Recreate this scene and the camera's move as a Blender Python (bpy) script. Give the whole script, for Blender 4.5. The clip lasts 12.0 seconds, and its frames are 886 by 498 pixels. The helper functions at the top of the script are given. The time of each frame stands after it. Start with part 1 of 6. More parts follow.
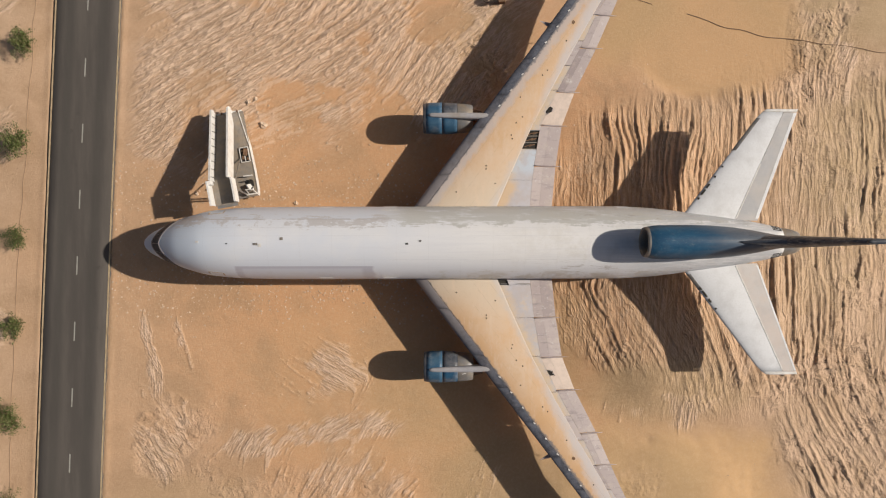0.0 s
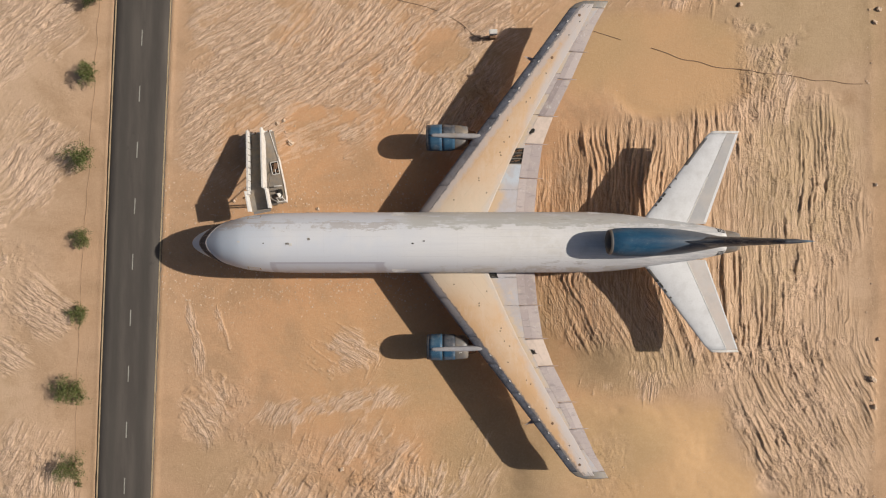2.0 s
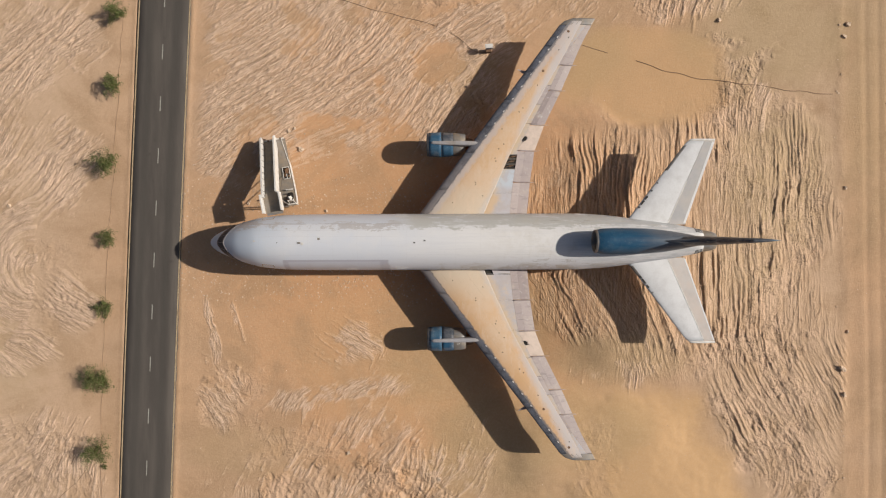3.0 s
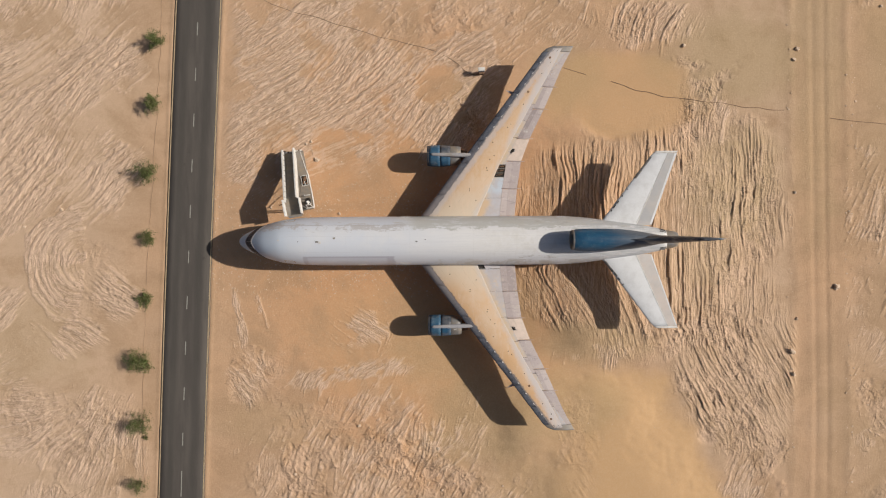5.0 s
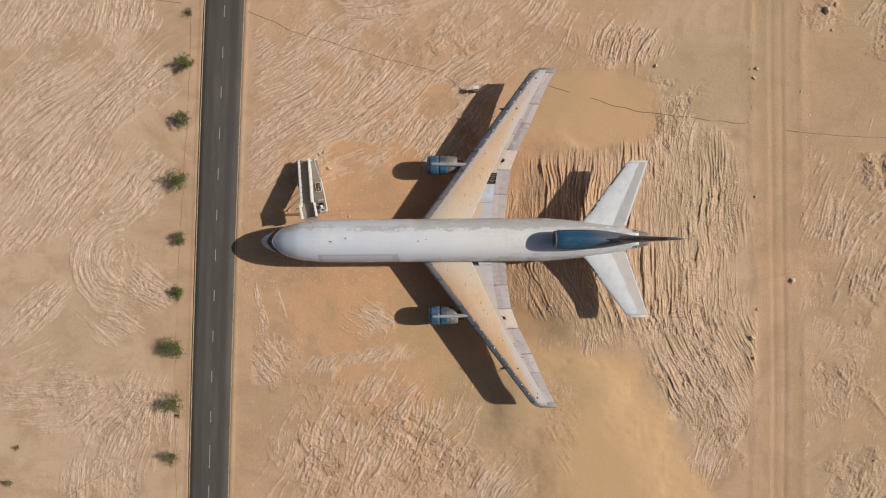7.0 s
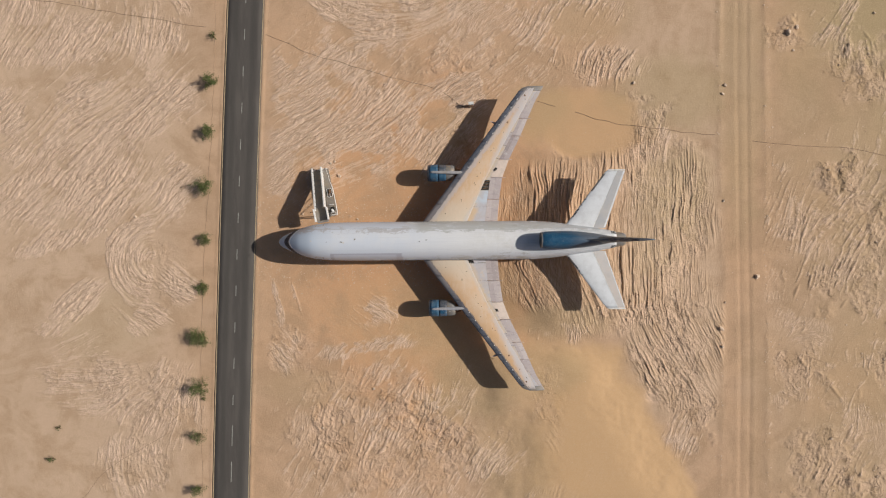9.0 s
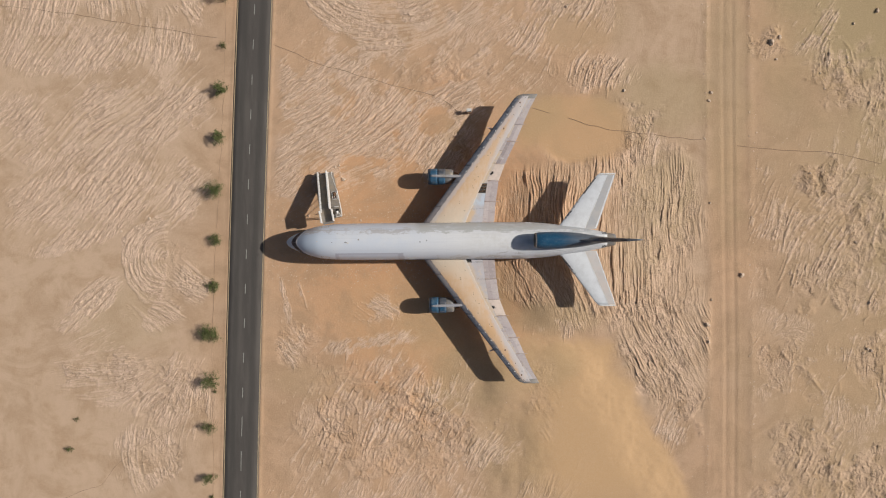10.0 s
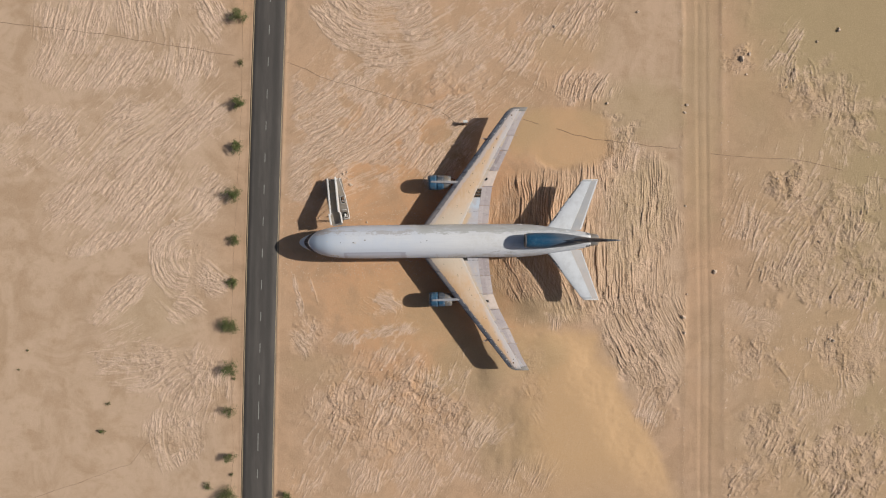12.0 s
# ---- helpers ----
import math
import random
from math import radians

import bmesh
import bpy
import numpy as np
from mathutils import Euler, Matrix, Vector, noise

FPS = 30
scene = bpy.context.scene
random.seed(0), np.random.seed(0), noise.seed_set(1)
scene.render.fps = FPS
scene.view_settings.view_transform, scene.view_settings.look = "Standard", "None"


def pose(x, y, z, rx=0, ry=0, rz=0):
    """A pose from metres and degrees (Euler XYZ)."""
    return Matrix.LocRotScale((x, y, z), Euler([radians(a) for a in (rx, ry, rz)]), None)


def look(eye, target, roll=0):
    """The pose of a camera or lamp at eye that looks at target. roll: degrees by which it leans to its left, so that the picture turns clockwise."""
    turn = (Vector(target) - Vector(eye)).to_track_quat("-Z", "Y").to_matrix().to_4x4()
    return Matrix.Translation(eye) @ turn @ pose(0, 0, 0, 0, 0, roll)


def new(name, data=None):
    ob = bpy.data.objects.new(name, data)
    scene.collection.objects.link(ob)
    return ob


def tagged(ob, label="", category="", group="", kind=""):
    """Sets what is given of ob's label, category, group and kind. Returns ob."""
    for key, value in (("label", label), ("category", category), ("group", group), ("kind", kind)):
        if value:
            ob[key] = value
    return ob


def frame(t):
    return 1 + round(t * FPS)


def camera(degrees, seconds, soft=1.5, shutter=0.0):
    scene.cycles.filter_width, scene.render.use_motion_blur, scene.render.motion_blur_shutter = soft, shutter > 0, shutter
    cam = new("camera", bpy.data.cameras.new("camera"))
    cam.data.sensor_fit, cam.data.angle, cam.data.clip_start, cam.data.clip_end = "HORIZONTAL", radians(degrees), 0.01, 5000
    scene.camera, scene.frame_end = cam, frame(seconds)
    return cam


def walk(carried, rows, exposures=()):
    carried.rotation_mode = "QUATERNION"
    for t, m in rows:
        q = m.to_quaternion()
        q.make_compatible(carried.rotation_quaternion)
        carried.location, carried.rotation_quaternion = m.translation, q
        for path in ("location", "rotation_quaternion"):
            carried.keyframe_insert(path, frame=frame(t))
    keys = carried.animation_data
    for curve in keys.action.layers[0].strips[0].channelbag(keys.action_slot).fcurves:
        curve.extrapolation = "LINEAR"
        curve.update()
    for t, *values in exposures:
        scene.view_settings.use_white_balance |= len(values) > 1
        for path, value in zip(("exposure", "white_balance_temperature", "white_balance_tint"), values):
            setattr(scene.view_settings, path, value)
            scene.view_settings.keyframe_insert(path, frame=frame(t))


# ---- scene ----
# World: x runs from the airliner's nose to its tail, y to its right wing, z up. The origin lies under the cabin.
cam = camera(71.45, 12.0, 1.15)
ROWS = [
    (0.0, -2.849, -0.428, 56.139, -0.058, -0.215, -0.115),
    (1.0, -2.797, -0.488, 61.089, -0.023, -0.127, -0.106),
    (2.0, -2.682, -0.569, 66.059, -0.031, -0.041, -0.129),
    (3.0, -2.517, -0.645, 71.040, -0.070, 0.044, -0.170),
    (4.0, -2.315, -0.696, 76.028, -0.133, 0.131, -0.223),
    (5.0, -2.084, -0.708, 81.017, -0.211, 0.218, -0.278),
    (6.0, -1.832, -0.671, 86.006, -0.301, 0.307, -0.332),
    (7.0, -1.565, -0.580, 90.994, -0.397, 0.396, -0.380),
    (8.0, -1.287, -0.436, 95.984, -0.498, 0.485, -0.421),
    (9.0, -1.000, -0.246, 100.978, -0.603, 0.571, -0.457),
    (10.0, -0.703, -0.021, 105.982, -0.712, 0.654, -0.489),
    (11.0, -0.394, 0.222, 111.004, -0.829, 0.730, -0.523),
    (12.0, -0.069, 0.463, 116.051, -0.956, 0.796, -0.564),
]
walk(cam, [(t, pose(x, y, z, rx, ry, rz)) for t, x, y, z, rx, ry, rz in ROWS], [(0.0, 0.05, 6500, 11), (6.0, 0.0, 6250, 10), (12.0, -0.02, 6000, 9)])

# ---- light: hazy desert sun, low sky fill ----
SUN = Vector((1.30, 0.15, 1.0)).normalized()
world = bpy.data.worlds.new("desert_sky")
scene.world = world
world.use_nodes = True
wn = world.node_tree
sky = wn.nodes.new("ShaderNodeTexSky")
sky.sky_type, sky.sun_disc = "NISHITA", False
sky.sun_elevation = math.asin(SUN.z)
sky.sun_rotation = math.atan2(SUN.x, SUN.y)
sky.air_density, sky.dust_density = 1.0, 3.0
wn.nodes["Background"].inputs["Strength"].default_value = 0.039
wn.links.new(sky.outputs[0], wn.nodes["Background"].inputs["Color"])
lamp = bpy.data.lights.new("sun", "SUN")
lamp.energy, lamp.angle, lamp.color = 4.0, radians(0.8), (1.0, 0.92, 0.80)
new("sun", lamp).matrix_world = look(SUN * 100, (0, 0, 0))


# ---- materials ----
class Nodes:
    """A node material built up step by step."""

    def __init__(self, name, rough=0.7, metal=0.0, spec=0.4):
        self.mat = bpy.data.materials.new(name)
        self.mat.use_nodes = True
        self.tree = self.mat.node_tree
        self.bsdf = self.tree.nodes["Principled BSDF"]
        self.set(self.bsdf, "Roughness", rough)
        self.set(self.bsdf, "Metallic", metal)
        self.set(self.bsdf, "Specular IOR Level", spec)
        self.place = self.tree.nodes.new("ShaderNodeTexCoord").outputs["Object"]

    def set(self, node, key, value):
        if isinstance(value, bpy.types.NodeSocket):
            self.tree.links.new(value, node.inputs[key])
        else:
            node.inputs[key].default_value = value

    def stretch(self, sx, sy, sz, rz=0.0, source=None):
        n = self.tree.nodes.new("ShaderNodeMapping")
        self.set(n, "Vector", source or self.place)
        n.inputs["Scale"].default_value = (sx, sy, sz)
        n.inputs["Rotation"].default_value = (0, 0, radians(rz))
        return n.outputs[0]

    def noise(self, scale, detail=4.0, rough=0.55, at=None, warp=0.0):
        n = self.tree.nodes.new("ShaderNodeTexNoise")
        self.set(n, "Vector", at or self.place)
        self.set(n, "Scale", scale), self.set(n, "Detail", detail), self.set(n, "Roughness", rough), self.set(n, "Distortion", warp)
        return n.outputs[0]

    def axis(self, which):
        n = self.tree.nodes.new("ShaderNodeSeparateXYZ")
        self.set(n, 0, self.place)
        return n.outputs[which]

    def attr(self, name):
        n = self.tree.nodes.new("ShaderNodeAttribute")
        n.attribute_name = name
        return n.outputs["Fac"]

    def rand(self):
        return self.tree.nodes.new("ShaderNodeObjectInfo").outputs["Random"]

    def island(self):
        return self.tree.nodes.new("ShaderNodeNewGeometry").outputs["Random Per Island"]

    def math(self, op, a, b=0.0, c=0.0):
        n = self.tree.nodes.new("ShaderNodeMath")
        n.operation = op
        self.set(n, 0, a), self.set(n, 1, b), self.set(n, 2, c)
        return n.outputs[0]

    def step(self, value, low, high, to0=0.0, to1=1.0):
        n = self.tree.nodes.new("ShaderNodeMapRange")
        n.interpolation_type = "SMOOTHSTEP"
        for key, val in (("Value", value), ("From Min", low), ("From Max", high), ("To Min", to0), ("To Max", to1)):
            self.set(n, key, val)
        return n.outputs[0]

    def mix(self, fac, a, b, blend="MIX"):
        n = self.tree.nodes.new("ShaderNodeMix")
        n.data_type, n.blend_type = "RGBA", blend
        for key, val in ((0, fac), (6, a), (7, b)):
            if isinstance(val, tuple) and len(val) == 3:
                val = (*val, 1.0)
            self.set(n, key, val)
        return n.outputs[2]

    def bump(self, height, strength=0.3, distance=0.02):
        n = self.tree.nodes.new("ShaderNodeBump")
        self.set(n, "Height", height), self.set(n, "Strength", strength), self.set(n, "Distance", distance)
        self.tree.links.new(n.outputs[0], self.bsdf.inputs["Normal"])

    def colour(self, value):
        self.set(self.bsdf, "Base Color", (*value, 1.0) if isinstance(value, tuple) else value)
        return self.mat


def painted(name, base, worn, rough=0.55, metal=0.0, scale=1.2, amount=0.5, dust=None, relief=0.1):
    """Aged paint or metal: stains at a large and a small scale, with a veil of dust where wanted."""
    m = Nodes(name, rough, metal)
    big = m.step(m.noise(scale, 5, 0.65), 0.4, 0.72, 0.0, amount)
    fine = m.step(m.noise(scale * 14, 4, 0.7), 0.45, 0.75, 0.0, amount * 0.6)
    c = m.mix(fine, m.mix(big, base, worn), worn)
    if dust:
        c = m.mix(m.step(m.noise(scale * 0.45, 6, 0.7), 0.38, 0.66, 0.0, 0.75), c, dust)
    m.set(m.bsdf, "Roughness", m.step(m.noise(scale * 5), 0.3, 0.7, rough - 0.08, min(rough + 0.15, 1.0)))
    m.bump(m.noise(scale * 22, 3), relief, 0.01)
    return m.colour(c)


def sand_material():
    """Tan sand, paler where the crust is broken up, with fine streaks that follow the scrapes."""
    m = Nodes("desert_sand", 0.95, 0.0, 0.12)
    olive, ochre, soil = m.attr("olive"), m.attr("ochre"), m.attr("crust")
    big, mid, fine = m.noise(0.05, 5, 0.6), m.noise(0.4, 6, 0.65), m.noise(4.0, 5, 0.72)
    clod = m.noise(1.5, 6, 0.75)
    sweep = m.noise(0.11, 6, 0.62, None, 1.2)
    c = m.mix(m.step(big, 0.36, 0.64), (0.575, 0.365, 0.222), (0.54, 0.36, 0.235))
    c = m.mix(m.attr("pink"), c, (0.585, 0.415, 0.285))
    c = m.mix(ochre, c, (0.60, 0.338, 0.178))
    c = m.mix(m.step(sweep, 0.42, 0.66, 0.0, 0.55), c, (0.40, 0.262, 0.155))
    c = m.mix(m.step(mid, 0.46, 0.75, 0.0, 0.45), c, (0.40, 0.255, 0.145))
    c = m.mix(m.attr("drift"), c, (0.585, 0.375, 0.20))
    c = m.mix(olive, c, (0.41, 0.31, 0.17))
    c = m.mix(m.step(soil, 0.1, 0.9, 0.0, 0.2), c, (0.62, 0.43, 0.28))
    # fine strokes that run the way the ground was dragged: six fixed directions, blended by the local one
    flow = m.tree.nodes.new("ShaderNodeAttribute")
    flow.attribute_name = "flowing"
    split = m.tree.nodes.new("ShaderNodeSeparateXYZ")
    m.set(split, 0, flow.outputs["Vector"])
    total, weight = None, None
    for k in range(6):
        turn = radians(30 * k)
        near = m.math("MULTIPLY_ADD", split.outputs[0], math.cos(2 * turn), m.math("MULTIPLY", split.outputs[1], math.sin(2 * turn)))
        near = m.math("POWER", m.math("MAXIMUM", near, 0.001), 4.0)
        lines = m.noise(1.0, 4, 0.64, m.stretch(0.8, 6.0, 1.0, 0.0, m.stretch(1, 1, 1, -30 * k)), 0.35)
        total = m.math("MULTIPLY", lines, near) if total is None else m.math("MULTIPLY_ADD", lines, near, total)
        weight = near if weight is None else m.math("ADD", weight, near)
    stroke = m.math("DIVIDE", total, weight)
    streaky = split.outputs[2]
    torn = m.attr("scrape")
    zone = m.attr("zone")
    c = m.mix(m.math("MULTIPLY", zone, 0.46), c, (0.69, 0.485, 0.35))
    tear = m.step(m.math("ADD", m.math("MULTIPLY_ADD", stroke, 1.3, -0.65), m.math("ADD", torn, m.math("MULTIPLY_ADD", m.noise(3.2, 7, 0.75), 0.5, -0.25))), 0.12, 0.62)
    tear = m.math("MULTIPLY", tear, m.step(torn, 0.02, 0.12))
    c = m.mix(m.math("MULTIPLY", tear, 0.42), c, (0.78, 0.58, 0.435))
    c = m.mix(m.math("MULTIPLY", m.step(stroke, 0.47, 0.60), m.math("MULTIPLY", streaky, 0.62)), c, (0.81, 0.60, 0.445))
    # low strokes, where the bump dips, carry painted shade
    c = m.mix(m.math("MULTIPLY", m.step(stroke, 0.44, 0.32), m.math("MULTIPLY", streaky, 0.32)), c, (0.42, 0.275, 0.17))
    # thin beds that crop out along the heap's scarps, shade painted at each foot
    bench, lean, ledge = m.attr("bench"), m.attr("lean"), None
    bench = m.math("MULTIPLY", bench, m.step(m.noise(0.28, 4, 0.6), 0.40, 0.60, 0.18, 1.0))
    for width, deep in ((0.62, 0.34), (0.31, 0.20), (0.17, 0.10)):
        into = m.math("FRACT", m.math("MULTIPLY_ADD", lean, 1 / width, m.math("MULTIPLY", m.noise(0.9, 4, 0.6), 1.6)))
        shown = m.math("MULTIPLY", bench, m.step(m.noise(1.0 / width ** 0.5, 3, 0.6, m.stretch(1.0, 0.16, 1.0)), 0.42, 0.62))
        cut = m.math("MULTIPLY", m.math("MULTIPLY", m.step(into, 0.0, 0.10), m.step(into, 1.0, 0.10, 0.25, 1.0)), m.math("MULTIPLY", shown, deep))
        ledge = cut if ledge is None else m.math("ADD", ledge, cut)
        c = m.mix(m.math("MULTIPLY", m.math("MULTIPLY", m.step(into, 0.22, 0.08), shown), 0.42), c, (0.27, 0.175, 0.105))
        c = m.mix(m.math("MULTIPLY", m.math("MULTIPLY", m.step(into, 0.25, 0.40), m.step(into, 0.8, 0.5)), m.math("MULTIPLY", shown, 0.3)), c, (0.70, 0.51, 0.35))
    # painted shade along the scarps and in the troughs of the scrapes
    c = m.mix(m.math("MULTIPLY", m.attr("hollow_shade"), 0.45), c, (0.30, 0.20, 0.125))
    c = m.mix(m.step(fine, 0.40, 0.72, 0.0, 0.3), c, (0.63, 0.46, 0.31))
    c = m.mix(m.step(m.noise(20.0, 3, 0.6), 0.56, 0.72, 0.0, 0.18), c, (0.30, 0.19, 0.11))

    def centred(value, gain):
        return m.math("MULTIPLY_ADD", value, gain, -0.5 * gain)

    h = m.math("MULTIPLY", centred(clod, 0.26), m.step(soil, 0.03, 0.5, 0.25, 1.0))
    h = m.math("ADD", h, m.math("MULTIPLY", m.math("MULTIPLY_ADD", fine, 0.10, m.math("MULTIPLY", m.noise(24.0, 3, 0.6), 0.04)), m.math("MULTIPLY_ADD", m.attr("drift"), -0.6, 1.0)))
    h = m.math("ADD", h, m.math("MULTIPLY", m.math("MULTIPLY_ADD", m.noise(5.0, 6, 0.72), 0.12, m.math("MULTIPLY", tear, 0.05)), m.step(torn, 0.02, 0.3)))
    h = m.math("ADD", h, m.math("MULTIPLY", m.math("MULTIPLY_ADD", m.step(stroke, 0.40, 0.58), 0.165, -0.08), streaky))
    # crusts broken into slabs, each tilted up a little, shade painted in the crevices
    crust = m.attr("rubble")
    c0 = m.noise(0.55, 5, 0.62, None, 0.8)
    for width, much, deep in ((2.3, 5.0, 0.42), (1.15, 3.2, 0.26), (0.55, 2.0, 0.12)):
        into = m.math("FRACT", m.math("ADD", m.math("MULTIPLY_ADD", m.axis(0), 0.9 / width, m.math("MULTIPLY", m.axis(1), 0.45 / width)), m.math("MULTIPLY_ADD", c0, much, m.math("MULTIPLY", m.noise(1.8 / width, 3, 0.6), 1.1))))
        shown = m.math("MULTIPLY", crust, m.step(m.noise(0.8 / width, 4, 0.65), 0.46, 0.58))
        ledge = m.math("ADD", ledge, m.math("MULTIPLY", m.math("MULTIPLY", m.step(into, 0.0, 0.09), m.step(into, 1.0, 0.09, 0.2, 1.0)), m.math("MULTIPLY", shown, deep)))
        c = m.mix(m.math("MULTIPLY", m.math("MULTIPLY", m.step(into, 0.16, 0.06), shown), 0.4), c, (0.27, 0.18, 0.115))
    h = m.math("ADD", h, ledge)
    m.bump(h, 1.0, 0.30)
    return m.colour(c)


def fuselage_material():
    """White paint gone chalky: the sky's sheen painted blue on nose and flanks, a grey band with a flaked border high
    on the right flank, one grey panel on the left.
    """
    m = Nodes("fuselage_paint", 0.42, 0.0, 0.45)
    x, y = m.axis(0), m.axis(1)
    streak = m.noise(1.0, 6, 0.75, m.stretch(0.22, 2.6, 1.0))
    feather = m.math("MULTIPLY", m.math("SUBTRACT", m.noise(1.0, 6, 0.72, m.stretch(0.55, 6.0, 1.0)), 0.5), 1.7)
    c = m.mix(m.step(streak, 0.38, 0.68, 0.0, 0.5), (0.77, 0.755, 0.745), (0.70, 0.69, 0.695))
    # blue of the reflected sky, put into the colour forward and down the flanks
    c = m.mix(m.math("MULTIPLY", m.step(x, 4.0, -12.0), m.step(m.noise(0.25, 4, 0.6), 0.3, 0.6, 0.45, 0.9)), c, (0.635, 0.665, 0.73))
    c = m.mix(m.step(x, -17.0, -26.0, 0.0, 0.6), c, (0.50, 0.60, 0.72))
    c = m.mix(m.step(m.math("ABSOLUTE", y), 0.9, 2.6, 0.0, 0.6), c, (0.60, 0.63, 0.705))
    flake = m.math("MULTIPLY", m.math("SUBTRACT", m.noise(0.55, 8, 0.78, m.stretch(0.8, 1.5, 1.0)), 0.5), 2.6)
    edge = m.math("ADD", m.math("ADD", y, flake), feather)
    aft = m.step(x, -8.5, -5.0)
    front = m.math("MULTIPLY", m.step(x, -5.5, -8.0), m.step(x, -25.5, -23.5))
    # a long repainted stripe with a thin dark border, and patches where the paint under it shows
    c = m.mix(m.math("MULTIPLY", m.step(y, 1.86, 1.92), m.math("MULTIPLY", front, 0.7)), c, (0.55, 0.58, 0.645))
    c = m.mix(m.math("MULTIPLY", m.math("MULTIPLY", m.step(y, 1.80, 1.85), m.step(y, 1.95, 1.90)), m.math("MULTIPLY", front, m.step(m.noise(0.8, 5, 0.7), 0.36, 0.5, 0.0, 0.8))), c, (0.40, 0.385, 0.40))
    spots = m.math("MULTIPLY", m.step(m.math("ABSOLUTE", m.math("SUBTRACT", edge, 1.65)), 0.42, 0.28), m.step(m.noise(0.42, 6, 0.7), 0.43, 0.50))
    c = m.mix(m.math("MULTIPLY", spots, m.math("MULTIPLY", front, 0.8)), c, (0.47, 0.445, 0.44))
    bare = m.math("MULTIPLY", m.step(edge, 1.48, 1.60), aft)
    c = m.mix(m.math("MULTIPLY", bare, m.step(m.noise(1.0, 7, 0.75, m.stretch(0.35, 2.6, 1.0)), 0.36, 0.5, 0.25, 0.85)), c, (0.465, 0.46, 0.435))
    c = m.mix(m.math("MULTIPLY", m.step(m.noise(1.0, 7, 0.8, m.stretch(0.5, 4.0, 2.0)), 0.55, 0.63, 0.0, 0.75), m.math("MULTIPLY", m.step(x, 2.0, 10.0), m.step(m.math("ABSOLUTE", y), 1.2, 1.9))), c, (0.33, 0.29, 0.26))
    inside = m.math("MULTIPLY", m.step(y, -1.82, -1.88), m.math("MULTIPLY", m.step(m.math("ADD", x, m.math("MULTIPLY", flake, 0.15)), -19.3, -19.1), m.step(m.math("ADD", x, m.math("MULTIPLY", flake, 0.4)), -8.0, -8.3)))
    deep = m.math("MULTIPLY", m.step(y, -1.98, -2.10), m.math("MULTIPLY", m.step(x, -18.8, -18.5), m.step(x, -8.9, -9.3)))
    c = m.mix(m.math("MULTIPLY", inside, m.math("MULTIPLY_ADD", deep, -0.5, 0.95)), c, (0.45, 0.445, 0.51))
    c = m.mix(m.math("MULTIPLY", m.step(m.noise(0.32, 7, 0.78), 0.47, 0.66, 0.0, 0.3), m.step(x, -2.0, 9.0)), c, (0.50, 0.455, 0.37))
    c = m.mix(m.step(m.noise(9.0, 4, 0.7), 0.6, 0.78, 0.0, 0.35), c, (0.36, 0.33, 0.28))
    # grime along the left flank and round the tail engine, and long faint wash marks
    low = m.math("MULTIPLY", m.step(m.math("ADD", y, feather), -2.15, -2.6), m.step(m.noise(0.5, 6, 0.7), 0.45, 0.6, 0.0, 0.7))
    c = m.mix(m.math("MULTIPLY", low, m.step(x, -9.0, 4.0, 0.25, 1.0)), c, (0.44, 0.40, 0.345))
    c = m.mix(m.math("MULTIPLY", m.step(x, 8.0, 17.0, 0.0, 0.75), m.step(m.noise(1.0, 6, 0.75, m.stretch(0.3, 3.5, 1.0)), 0.36, 0.60)), c, (0.44, 0.45, 0.475))
    c = m.mix(m.step(m.noise(1.0, 5, 0.7, m.stretch(0.12, 1.6, 1.0)), 0.5, 0.7, 0.0, 0.3), c, (0.60, 0.60, 0.63))
    # faint circumferential skin joints every 2.5 m
    ring = m.math("ABSOLUTE", m.math("SUBTRACT", m.math("FRACT", m.math("DIVIDE", x, 2.53)), 0.5))
    c = m.mix(m.step(ring, 0.006, 0.003, 0.0, 0.10), c, (0.25, 0.25, 0.25))
    for seam in (-1.35, 0.55, 1.2):
        c = m.mix(m.math("MULTIPLY", m.step(m.math("ABSOLUTE", m.math("SUBTRACT", y, seam)), 0.022, 0.010), m.step(m.noise(0.35, 4, 0.7), 0.42, 0.6, 0.0, 0.22)), c, (0.33, 0.32, 0.33))
    c = m.mix(m.math("MULTIPLY", m.step(m.noise(2.4, 7, 0.8), 0.66, 0.71, 0.0, 0.6), m.step(m.noise(0.22, 3, 0.6), 0.48, 0.62)), c, (0.42, 0.40, 0.395))
    m.bump(m.noise(0.9, 4, 0.6), 0.18, 0.03)
    return m.colour(c)


